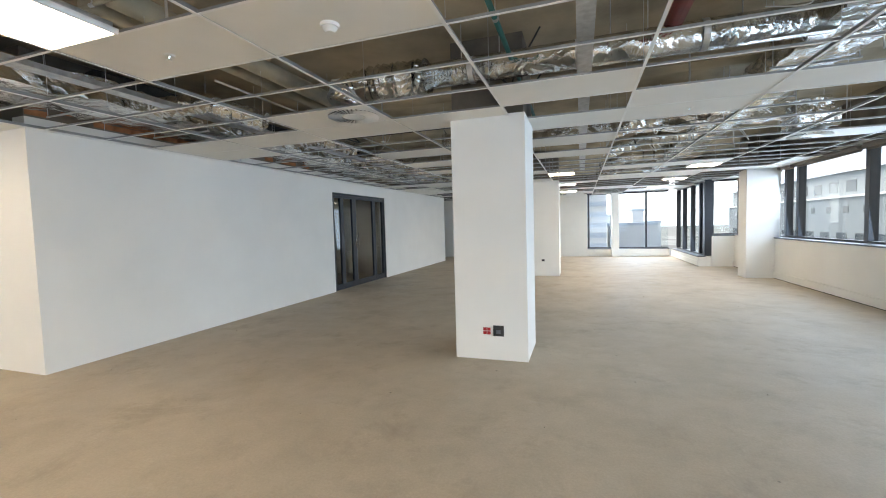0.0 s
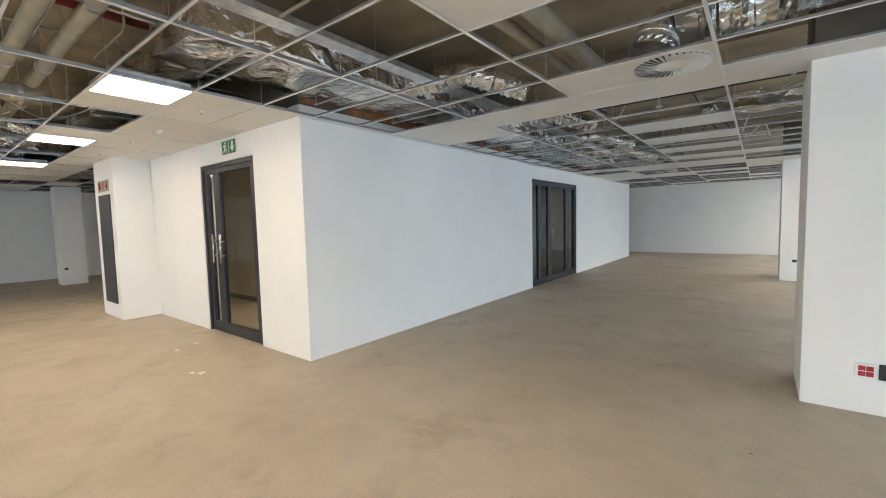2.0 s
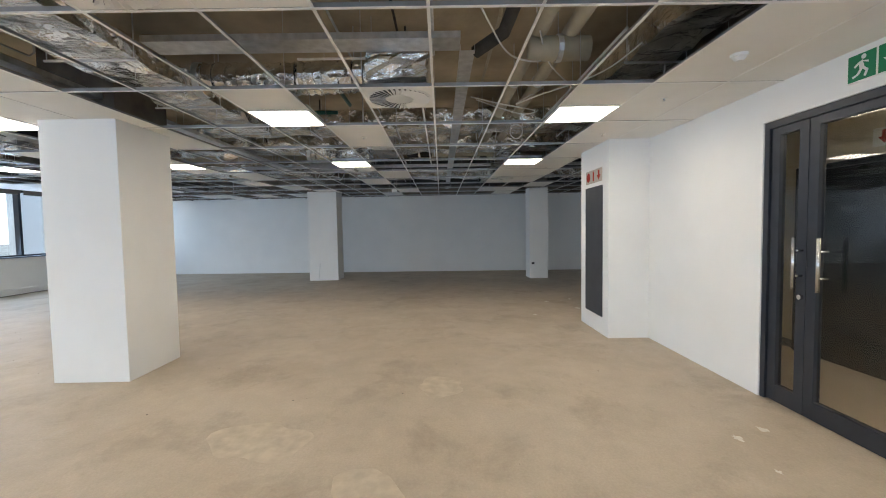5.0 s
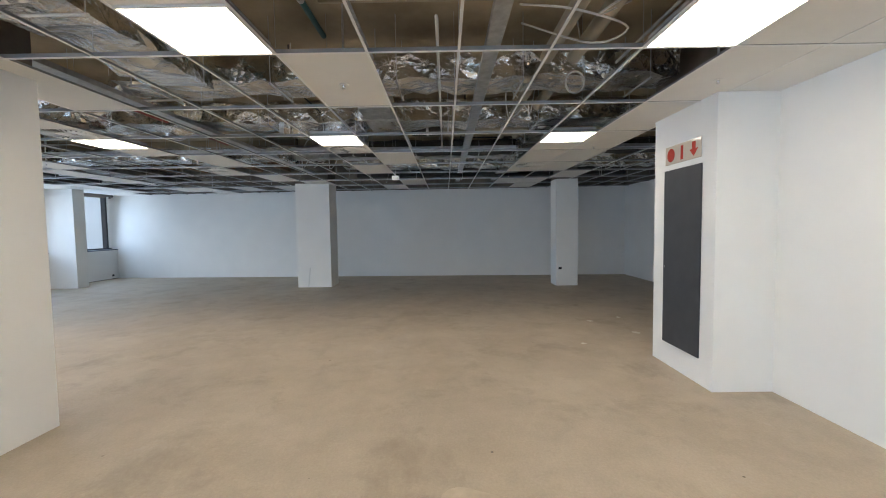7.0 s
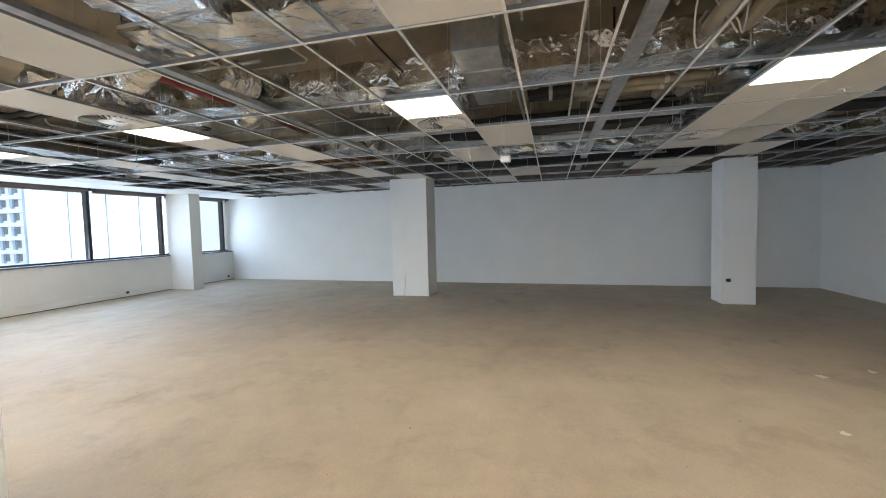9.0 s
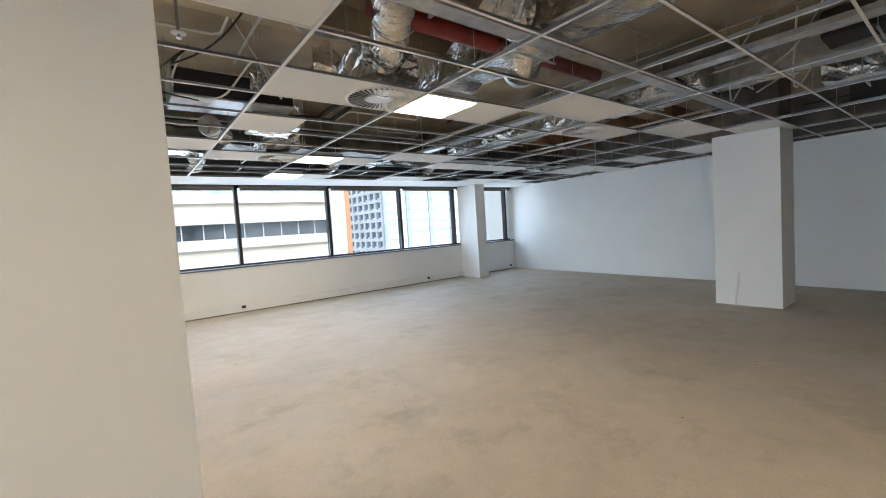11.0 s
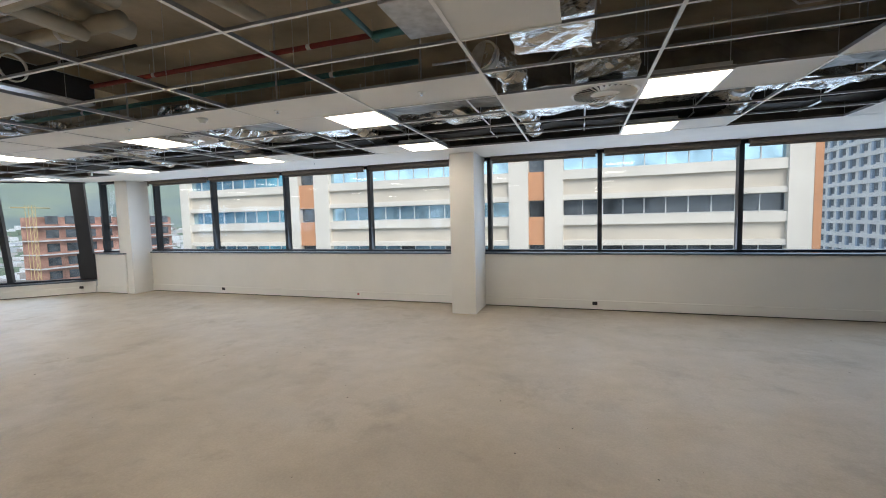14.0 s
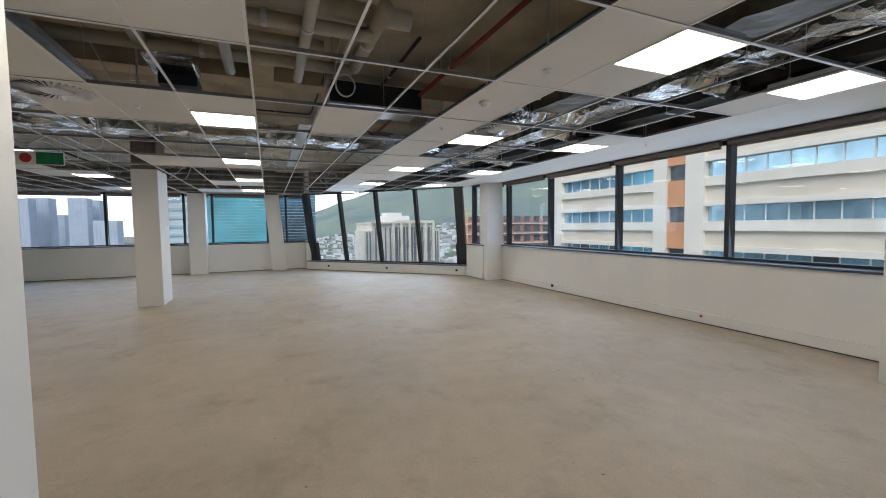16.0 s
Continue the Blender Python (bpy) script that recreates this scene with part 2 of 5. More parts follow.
def disc(bm, x, y, z0, z1, r0, r1, sides=24):
    """A round frustum from z0 (radius r0) to z1 (radius r1)."""
    a = [bm.verts.new((x + r0 * math.cos(t), y + r0 * math.sin(t), z0)) for t in (2 * math.pi * s / sides for s in range(sides))]
    b_ = [bm.verts.new((x + r1 * math.cos(t), y + r1 * math.sin(t), z1)) for t in (2 * math.pi * s / sides for s in range(sides))]
    for s in range(sides):
        bm.faces.new((a[s], a[(s + 1) % sides], b_[(s + 1) % sides], b_[s]))
    bm.faces.new(a)
    bm.faces.new(b_)
    return bm


def structure(name, bm, mat, label="", category=""):
    return tagged(part(name, bm, mat), label, category or name.split("_")[0], kind="structure")


def thing(name, label, category, m=Matrix.Identity(4), group="", kind=""):
    ob = new(name)
    ob.empty_display_size = 0.2
    ob.matrix_world = m
    return tagged(ob, label, category, group, kind)


# ---- floor, slab and plain walls ----
structure("floor", box(-20.6, 6.2, -11.6, 19.6, -0.3, 0.0), M_FLOOR, "bare warm grey concrete screed floor with scuffs", "floor")
structure("ceiling_slab", box(-20.6, 6.2, -11.6, 19.6, SLAB, SLAB + 0.3), M_SLAB, "bare stained concrete soffit above the open ceiling", "ceiling")


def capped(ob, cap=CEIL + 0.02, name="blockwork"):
    """Ends a wall's plaster just above the ceiling; bare blockwork, dark for the void's shade, goes on to the slab."""
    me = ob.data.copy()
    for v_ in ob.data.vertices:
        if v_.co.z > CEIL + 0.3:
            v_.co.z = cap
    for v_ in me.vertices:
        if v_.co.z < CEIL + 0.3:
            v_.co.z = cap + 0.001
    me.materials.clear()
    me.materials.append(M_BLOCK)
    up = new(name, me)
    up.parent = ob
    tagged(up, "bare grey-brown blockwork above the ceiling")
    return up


D1 = (8.55, 11.30, 2.40)             # door in the core's east wall: y from, y to, height
D2 = (-8.00, -6.49, 2.40)            # door in the core's south wall: x from, x to, height
T = 0.2
bm = box(CORE_X - T, CORE_X, CORE_Y, D1[0], 0, SLAB)
put_box(bm, CORE_X - T, CORE_X, D1[1], 16.8, 0, SLAB)
put_box(bm, CORE_X - T, CORE_X, D1[0], D1[1], D1[2], SLAB)
core_top = capped(structure("wall_core_east", bm, M_WALL, "smooth white plastered partition wall", "wall"), CEIL + 0.12)
bm = box(D2[1], CORE_X - T, CORE_Y, CORE_Y + T, 0, SLAB)
put_box(bm, -11.02, D2[0], CORE_Y, CORE_Y + T, 0, SLAB)
put_box(bm, D2[0], D2[1], CORE_Y, CORE_Y + T, D2[2], SLAB)
capped(structure("wall_core_south", bm, M_WALL, "smooth white plastered wall of the lift lobby", "wall"))
capped(structure("wall_riser", box(-11.02, -9.945, 2.31, CORE_Y, 0, SLAB), M_WALL, "white boxed-in service riser", "wall"))
capped(structure("wall_core_west", box(-11.02, -10.82, CORE_Y + T, 5.4, 0, SLAB), M_WALL, "white wall behind the service riser", "wall"))
capped(structure("wall_northwest", box(-19.6, -10.82, 5.4, 5.6, 0, SLAB), M_WALL, "plain white end wall", "wall"))
capped(structure("wall_core_north", box(-11.0, CORE_X, 16.8, 17.0, 0, SLAB), M_WALL, "plain white wall", "wall"))
capped(structure("wall_far_west", box(-11.2, -11.0, 5.6, 19.3, 0, SLAB), M_WALL, "plain white wall", "wall"))
capped(structure("wall_north", box(-11.2, 0.40, NORTH, NORTH + 0.2, 0, SLAB), M_WALL, "plain white end wall", "wall"))
bm = bmesh.new()
vs = [bm.verts.new((x, y, z)) for z in (0, SLAB) for x, y in ((-19.68, -11.4), (-18.92, 5.6), (-19.12, 5.6), (-19.88, -11.4))]
for q in ((3, 2, 1, 0), (4, 5, 6, 7), (0, 1, 5, 4), (1, 2, 6, 5), (2, 3, 7, 6), (3, 0, 4, 7)):
    bm.faces.new([vs[k] for k in q])
capped(structure("wall_west", bm, M_WALL, "long plain white wall at the room's end", "wall"))

# ragged courses of brick left standing on the core wall above the ceiling
random.seed(41)
brick_me = mesh_of("brick", box(-0.012, 0.0, 0.004, 0.216, 0.004, 0.068, 0.003), M_BRICKS)
for course in range(4):
    for k in range(22):
        if random.random() < 0.25 + 0.22 * course:
            continue
        b_ = new("brick", brick_me)
        b_.parent = core_top
        b_.location = (CORE_X + 0.0125, CORE_Y + 0.11 * (course % 2) + 0.22 * k, CEIL + 0.135 + 0.072 * course)


# ---- columns ----
def column(x0, x1, y0, y1, label):
    ob = tagged(part("column", box(x0, x1, y0, y1, 0, CEIL + 0.012, 0.006), M_WALL), label, "column", kind="structure")
    xa, xb, ya, yb = min(x0, x1), max(x0, x1), min(y0, y1), max(y0, y1)
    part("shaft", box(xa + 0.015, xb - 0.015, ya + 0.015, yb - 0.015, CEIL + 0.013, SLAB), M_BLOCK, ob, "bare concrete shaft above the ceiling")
    return ob


column(-1.245, -0.42, 4.54, 5.29, "square white plastered column with sockets near its foot")
column(-1.15, -0.45, 12.12, 12.9, "square white plastered column")
column(-9.435, -8.61, -3.995, -3.21, "square white plastered column")
column(-17.65, -16.95, -4.0, -3.12, "square white plastered column with a cable stub")
column(-17.25, -16.7, 2.70, 3.25, "slim white plastered column")
column(-1.0, -0.19, -2.9, -2.46, "white plastered column")
column(-9.24, -8.82, -10.15, -10.95, "white plastered column against the window wall")
column(-17.66, -17.30, -10.15, -10.95, "white plastered column against the window wall")
column(-0.74, -0.33, -10.45, -10.95, "white plastered column against the window wall")
column(5.08, 5.6, -2.95, -2.44, "white plastered column against the window wall")
lc = column(5.18, 5.6, -5.46, -4.97, "white plastered column leaning beside the bay window")
for v_ in [*lc.data.vertices, *lc.children[0].data.vertices]:
    v_.co.y += 0.075 * v_.co.z
column(4.05, 4.75, 12.2, 12.75, "white plastered column against the window wall")
column(1.38, 1.66, NORTH - 0.3, NORTH, "slim white column between the end windows")


# ---- window walls ----
def window_run(number, start, end, dado, mullions, lean=0.0, blind=True, skirting=True, wide=0.07, head=2.74, posts=0.0):
    """A dado with glazing over it along a line; local x runs along, y points outdoors. lean: how far the glass tips indoors at its head."""
    p, q = Vector((*start, 0)), Vector((*end, 0))
    u = (q - p).normalized()
    out = Vector((-u.y, u.x, 0))
    length = (q - p).length
    m = Matrix(((u.x, out.x, 0, p.x), (u.y, out.y, 0, p.y), (0, 0, 1, 0), (0, 0, 0, 1)))
    wall = thing(f"wall_window_{number}", "white plastered dado wall below the window", "wall", m, kind="structure")
    tagged(part("dado", box(0, length, 0, 0.34, 0, dado - 0.02, 0.004), M_WALL, wall))
    part("lintel", box(0, length, 0.12, 0.34, head, head + 0.06), M_WALL, wall)
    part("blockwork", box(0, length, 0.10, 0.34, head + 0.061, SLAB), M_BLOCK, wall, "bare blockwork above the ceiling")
    if skirting:
        part("trunking", box(0, length, -0.028, -0.002, 0.018, 0.17, 0.004), M_WALL, wall, "white skirting trunking")
        # black strip drawn where shade falls below the trunking
        part("shadow_gap", box(0, length, -0.016, -0.003, 0.004, 0.016), M_BLACK, wall, "black strip for the shade under the trunking")
    win = thing(f"window_{number}", "wide fixed window in dark aluminium frames", "window", m, kind="structure")
    part("window_sill", box(0, length, -0.025, 0.20, dado - 0.018, dado + 0.012, 0.004), M_SILL, win, "dark metal sill")
    g = 0.24
    z0, z1 = dado + 0.014, head - 0.004

    def lean_box(s0, s1, d0, d1, za, zb):
        bm = box(s0, s1, d0, d1, za, zb, 0.003)
        if lean:
            for v_ in bm.verts:
                v_.co.y -= lean * (v_.co.z - z0) / (z1 - z0)
        return bm

    part("bottom_rail", lean_box(0, length, g - 0.05, g + 0.05, z0, z0 + 0.04), M_FRAME, win)
    part("top_rail", lean_box(0, length, g - 0.05, g + 0.05, z1 - 0.06, z1), M_FRAME, win)
    stops = [0.0, *mullions, length]
    for s in mullions:
        w = (wide if not posts or s not in (mullions[0], mullions[-1]) else posts) / 2
        part("mullion" if w * 2 == wide else "corner_post", lean_box(s - w, s + w, g - 0.09, g + 0.05, z0 + 0.042, z1 - 0.062), M_FRAME, win)
    for a, b_ in zip(stops, stops[1:]):
        pane = part("pane", lean_box(a + 0.01, b_ - 0.01, g - 0.004, g + 0.004, z0 + 0.043, z1 - 0.063), M_GLASS, win)
        pane.visible_shadow = False
        if blind:
            roll = thing("roller_blind", "dark grey roller blind rolled up under the window head", "blind", m, "roller blinds")
            part("fabric_roll", tube([(a + 0.06, 0.06, head - 0.055), (b_ - 0.06, 0.06, head - 0.055)], 0.045, 14), M_BLIND, roll)
            part("bottom_bar", box(a + 0.07, b_ - 0.07, 0.095, 0.107, head - 0.135, head - 0.11), M_BLIND, roll)
            part("hem", box(a + 0.08, b_ - 0.08, 0.099, 0.103, head - 0.11, head - 0.05), M_BLIND, roll)
    if posts:
        part("corner_panel", lean_box(0.0, 0.42, g - 0.07, g + 0.03, z0 + 0.043, z0 + 0.66), M_FRAME, win, "dark solid corner panel")
        part("corner_panel", lean_box(length - 0.34, length, g - 0.07, g + 0.03, z0 + 0.043, z0 + 0.66), M_FRAME, win, "dark solid corner panel")
    # area lamp added in this opening to boost the sky's light
    sk = new("skylight", bpy.data.lights.new("skylight", "AREA"))
    sk.data.shape, sk.data.size, sk.data.size_y = "RECTANGLE", max(length - 1.3, 0.55 * length), head - dado - 0.25
    sk.data.energy, sk.data.color, sk.data.spread = SKY_GLOW * (0.85 if length < 3 else 1.4 if start[0] > 4 else 1.0) * (length - 0.3) * (head - dado - 0.25), (0.52, 0.72, 1.0), radians(160)
    mid, inward = (dado + head) / 2 - 0.08, 0.13 - (lean * 0.6 if lean else 0)
    eye_ = m @ Vector((length / 2, inward, mid))
    aim = m @ Vector((length / 2, inward - 1.0, mid - math.tan(radians(8))))
    sk.matrix_world = look(eye_, aim)
    return m, length


def run_s(x_from, xs):
    return [x_from - x for x in xs]


window_run(1, (-0.55, SOUTH), (-9.03, SOUTH), 0.97, run_s(-0.55, (-0.78, -2.64, -4.72, -6.80, -8.76)))
window_run(2, (-9.03, SOUTH), (-17.48, SOUTH), 0.97, run_s(-9.03, (-9.30, -11.22, -13.27, -15.34, -17.24)))
window_run(3, (-17.48, SOUTH), (-19.70, SOUTH), 0.95, run_s(-17.48, (-17.74, -19.48)))
window_run(4, (EAST, 4.6), (EAST, -6.15), 0.99, [4.6 - y for y in (2.3, -0.1, -2.25, -3.1, -4.85, -5.5)])
window_run(5, (EAST_N, 15.0), (EAST_N, 4.6), 1.0, [15.0 - y for y in (12.9, 12.08, 11.5, 9.1, 6.8)], wide=0.12)
window_run(6, (5.0, -6.15), (0.50, -10.38), 0.31, [0.15, 1.62, 3.08, 4.55, 6.02], lean=0.38, blind=False, wide=0.10, posts=0.26)
window_run(7, (0.50, -10.42), (-0.55, -10.42), 0.97, [0.12], blind=False)
window_run(8, (3.68, NORTH), (3.68, 15.0), 0.32, [0.15, 1.2, 2.4, 3.5, 4.0], blind=False, wide=0.12)
window_run(9, (0.40, NORTH), (3.60, NORTH), 0.33, [0.06, 1.0, 1.25, 2.35], blind=False)
window_run(10, (4.035, 15.0), (EAST_N + 0.3, 15.0), 0.98, [0.06, 0.8], blind=False, skirting=False)
structure("window_post", box(3.84, 4.03, 14.97, 15.10, 0.335, 2.735, 0.004), M_FRAME, "dark aluminium corner post of the low window", "window")
capped(structure("wall_jog", box(EAST_N + 0.35, EAST + 0.34, 4.61, 4.8, 0, SLAB), M_WALL, "plain white return wall", "wall"))
bm = box(5.0, EAST + 0.3, -6.30, -6.155, 0, 0.97)
put_box(bm, 5.0, EAST + 0.3, -6.30, -6.155, 2.70, SLAB)
structure("wall_bay_return", bm, M_WALL, "white return wall beside the bay window", "wall")


# ---- suspended ceiling ----
# Cells are 1.2 m along x and 0.6 m along y; '#' tile, 'e'/'w' half tile, '.' open.
X0 = 0.6


def cell_box(i, j, half=""):
    xa, xb = X0 - 1.2 * i, X0 - 1.2 * (i + 1)
    if half == "e":
        xb = xa - 0.6
    if half == "w":
        xa = xa - 0.6
    return xb, xa, 0.6 * j, 0.6 * j + 0.6


# light panels: (column of the grid in half cells, row)
LIGHT_AT = [(-2.7 - 3 * k, 0.6 * j + 0.3) for k in range(-2, 4) for j in (-3, -8, -13, -16)] + [(-2.7 - 3 * k, 1.5) for k in range(0, 4)]
LIGHT_AT += [(x, y) for x in (-0.3, 2.7) for y in (10.5, 13.5, 16.5)]


def outside(x, y):
    """True where the ceiling has no room below it."""
    if x > EAST - 0.1 or (y > 4.6 and x > EAST_N + 0.2) or y < -9.7:
        return True
    if y > CORE_Y - 0.05 and -11.05 < x < CORE_X and y < 16.8:
        return True
    if (y > 5.35 and x < -10.9) or x < -19.3 or (y > 15 and x > 3.6):
        return True
    if x - y * 1.0 > 10.6 + 0.6:
        return True
    return False


TILES = {
    -16: "..###.#..#.#..#.#.##.",
    -15: ".....................",
    -14: ".....................",
    -13: ".###.###...#.##.##.#.",
    -12: "..###########..#...##",
    -11: ".....................",
    -10: ".........#...e.....#.",
    -9: ".....................",
    -8: ".#.#..#..#.#.##.#..#.",
    -7: ".#.#..#..#.#...#.#...",
    -6: ".#....#..####.....#..",
    -5: ".....................",
    -4: ".....................",
    -3: ".#..#....#.#..#.#..#.",
    -2: ".#..##...#..#..#..#..",
    -1: "...........e.........",
    0: ".....................",
    1: ".....................",
    2: ".........#.#..###.#..",
    3: ".....##..########.##.",
    4: ".........####....#...",
    5: ".....................",
    6: "....#.#..............",
    7: "..##.####............",
    8: "...##...#............",
    9: ".....................",
    10: "....#.#..............",
    11: ".....................",
    12: ".#..#.#..............",
    13: ".....................",
    14: "......#..............",
    15: ".....................",
}
random.seed(7)
tile_bm, grid_bm, web_bm = bmesh.new(), bmesh.new(), bmesh.new()
for j in range(-16, 32):
    row = TILES.get(j)
    for i in range(-4, 17):
        x0, x1, y0, y1 = cell_box(i, j)
        if outside((x0 + x1) / 2, (y0 + y1) / 2):
            continue
        if y0 > 4.5 and x1 > EAST_N + 0.1:
            x1 = EAST_N + 0.1
        c = row[i + 4] if row else ("#" if random.random() < 0.36 else ".")
        for half in "ew":
            hx0, hx1, _, _ = cell_box(i, j, half)
            if any(hx0 < lx < hx1 and y0 < ly < y1 for lx, ly in LIGHT_AT):
                continue
            if c == half:
                put_box(tile_bm, hx0 + 0.006, hx1 - 0.006, y0 + 0.006, y1 - 0.006, CEIL - 0.004, CEIL + 0.014)
            if c == "#" and any(x0 < lx < x1 and y0 < ly < y1 for lx, ly in LIGHT_AT):
                put_box(tile_bm, hx0 + 0.006, hx1 - 0.006, y0 + 0.006, y1 - 0.006, CEIL - 0.004, CEIL + 0.014)
        if c == "#" and not any(x0 < lx < x1 and y0 < ly < y1 for lx, ly in LIGHT_AT):
            dz = random.uniform(-0.001, 0.002)
            put_box(tile_bm, x0 + 0.006, x1 - 0.006, y0 + 0.006, y1 - 0.006, CEIL - 0.004 + dz, CEIL + 0.014 + dz)
        # grid bars round the cell: flange and web
        put_box(grid_bm, x0, x1, y0 - 0.009, y0 + 0.009, CEIL - 0.008, CEIL - 0.005)
        put_box(web_bm, x0, x1, y0 - 0.002, y0 + 0.002, CEIL - 0.0045, CEIL + 0.015)
        put_box(grid_bm, x0 - 0.011, x0 + 0.011, y0, y1, CEIL - 0.0115, CEIL - 0.0085)
        put_box(web_bm, x0 - 0.002, x0 + 0.002, y0, y1, CEIL - 0.0085, CEIL + 0.021)
structure("ceiling", tile_bm, M_TILE, "white mineral fibre ceiling tiles, many of them missing", "ceiling")
structure("ceiling_grid", grid_bm, M_GRID, "exposed white steel ceiling grid", "ceiling grid")
structure("ceiling_grid_web", web_bm, M_WEB, "bare steel webs of the ceiling grid", "ceiling grid")
bm = box(-19.7, -0.5, -9.6, SOUTH + 0.14, CEIL, CEIL + 0.02)
structure("ceiling_margin", bm, M_TILE, "plain white plasterboard margin along the windows", "ceiling")
bm = bmesh.new()
lo, hi = ([bm.verts.new((x, y, z)) for x, y in ((-0.497, -9.6), (1.30, -9.6), (0.55, -10.3), (-0.497, -10.45))] for z in (CEIL, CEIL + 0.02))
bm.faces.new(lo)
bm.faces.new(hi)
for k in range(4):
    bm.faces.new((lo[k], lo[(k + 1) % 4], hi[(k + 1) % 4], hi[k]))
structure("ceiling_margin_bay", bm, M_TILE, "plain white plasterboard margin beside the bay", "ceiling")
# painted steel angles where the ceiling meets the walls
for x0, x1, y0, y1 in ((CORE_X + 0.002, CORE_X + 0.024, CORE_Y, 16.8), (-19.0, -11.03, 5.376, 5.398), (-11.044, -11.022, 2.31, 5.39)):
    structure("ceiling_angle", box(x0, x1, y0, y1, CEIL - 0.012, CEIL + 0.012), M_GRID, "white steel wall angle round the ceiling", "trim")
bm = box(-0.001, 0.022, 0, 17.0, CEIL - 0.012, CEIL + 0.012)
ang = structure("ceiling_angle", bm, M_GRID, "white steel wall angle round the ceiling", "trim")
ang.matrix_world = Matrix.Translation((-19.677, -11.4, 0)) @ pose(0, 0, 0, 0, 0, -math.degrees(math.atan2(0.76, 17.0)))
bm = box(-9.945, CORE_X, 2.4, CORE_Y - 0.003, CEIL - 0.003, CEIL + 0.016)
structure("ceiling_strip", bm, M_TILE, "plain white ceiling strip along the lobby wall", "ceiling")

# light panels
lamp = thing("ceiling_light", "square white LED panel light, switched on", "ceiling light", Matrix.Translation((0, 0, CEIL)), "ceiling lights")
bm = bmesh.new()
for a in ((-0.298, 0.298, -0.298, -0.283), (-0.298, 0.298, 0.283, 0.298), (-0.298, -0.283, -0.283, 0.283), (0.283, 0.298, -0.283, 0.283)):
    put_box(bm, *a, -0.014, 0.02)
part("frame", bm, M_WHITE, lamp)
part("housing", box(-0.28, 0.28, -0.28, 0.28, 0.0125, 0.055, 0.004), M_GALV, lamp, "grey metal back of the light")
part("diffuser", box(-0.282, 0.282, -0.282, 0.282, -0.008, 0.012), M_LIGHT, lamp, "glowing white diffuser")
first = True
for x, y in LIGHT_AT:
    if outside(x, y):
        continue
    m = Matrix.Translation((x, y, CEIL))
    if first:
        lamp.matrix_world, first = m, False
    else:
        copy_thing(lamp, m)

SIGN_POS = (-3.4, -2.0, 2.52)
PATCHES = [(-8.34, 0.02, 0.22, 0.25), (-7.36, -1.32, 0.30, 0.34)]

# swirl diffusers set in the tiles
def diffuser():
    d = thing("air_diffuser", "round white swirl air diffuser with dark radial slots in the ceiling", "air diffuser", group="air diffusers")
    bm = bmesh.new()
    disc(bm, 0, 0, -0.012, -0.006, 0.272, 0.285, 40)
    plate = part("plate", bm, M_WHITE, d)
    bm = bmesh.new()
    disc(bm, 0, 0, -0.020, -0.013, 0.105, 0.115, 32)
    part("hub", bm, M_WHITE, d)
    for k in range(36):
        a = 2 * math.pi * k / 36
        bm = bmesh.new()
        r0, r1, w0, w1, tw = 0.125, 0.262, 0.0035, 0.010, 0.10
        pts = [(r0, a - w0 / r0), (r1, a + tw - w1 / r1), (r1, a + tw + w1 / r1), (r0, a + w0 / r0)]
        lo = [bm.verts.new((r * math.cos(q), r * math.sin(q), -0.0145)) for r, q in pts]
        hi = [bm.verts.new((r * math.cos(q), r * math.sin(q), -0.0125)) for r, q in pts]
        bm.faces.new(lo)
        bm.faces.new(hi)
        for s in range(4):
            bm.faces.new((lo[s], lo[(s + 1) % 4], hi[(s + 1) % 4], hi[s]))
        part("slot", bm, M_BLACK, plate)
        bm = bmesh.new()
        pts = [(r0, a - 1.4 * w0 / r0, -0.0128), (r1, a + tw - 1.5 * w1 / r1, -0.0128), (r1, a + tw + 0.5 * w1 / r1, -0.030), (r0, a + 0.4 * w0 / r0, -0.022)]
        lo = [bm.verts.new((r * math.cos(q), r * math.sin(q), z)) for r, q, z in pts]
        hi = [bm.verts.new((r * math.cos(q), r * math.sin(q), z + 0.0012)) for r, q, z in pts]
        bm.faces.new(lo)
        bm.faces.new(hi)
        for t_ in range(4):
            bm.faces.new((lo[t_], lo[(t_ + 1) % 4], hi[(t_ + 1) % 4], hi[t_]))
        part("vane", bm, M_WHITE, plate)
    return d


DIFFUSERS = [(-2.1, 3.9), (3.3, 7.5), (-6.3, -1.5), (-8.1, -0.3), (-11.1, -4.5), (-12.3, -1.5), (-14.1, 1.5), (-11.1, -7.5), (-6.3, -3.3), (-6.3, -7.5), (-14.1, -4.5)]
d0 = diffuser()
for k, (x, y) in enumerate(DIFFUSERS):
    m = Matrix.Translation((x, y, CEIL))
    if k:
        copy_thing(d0, m)
    else:
        d0.matrix_world = m

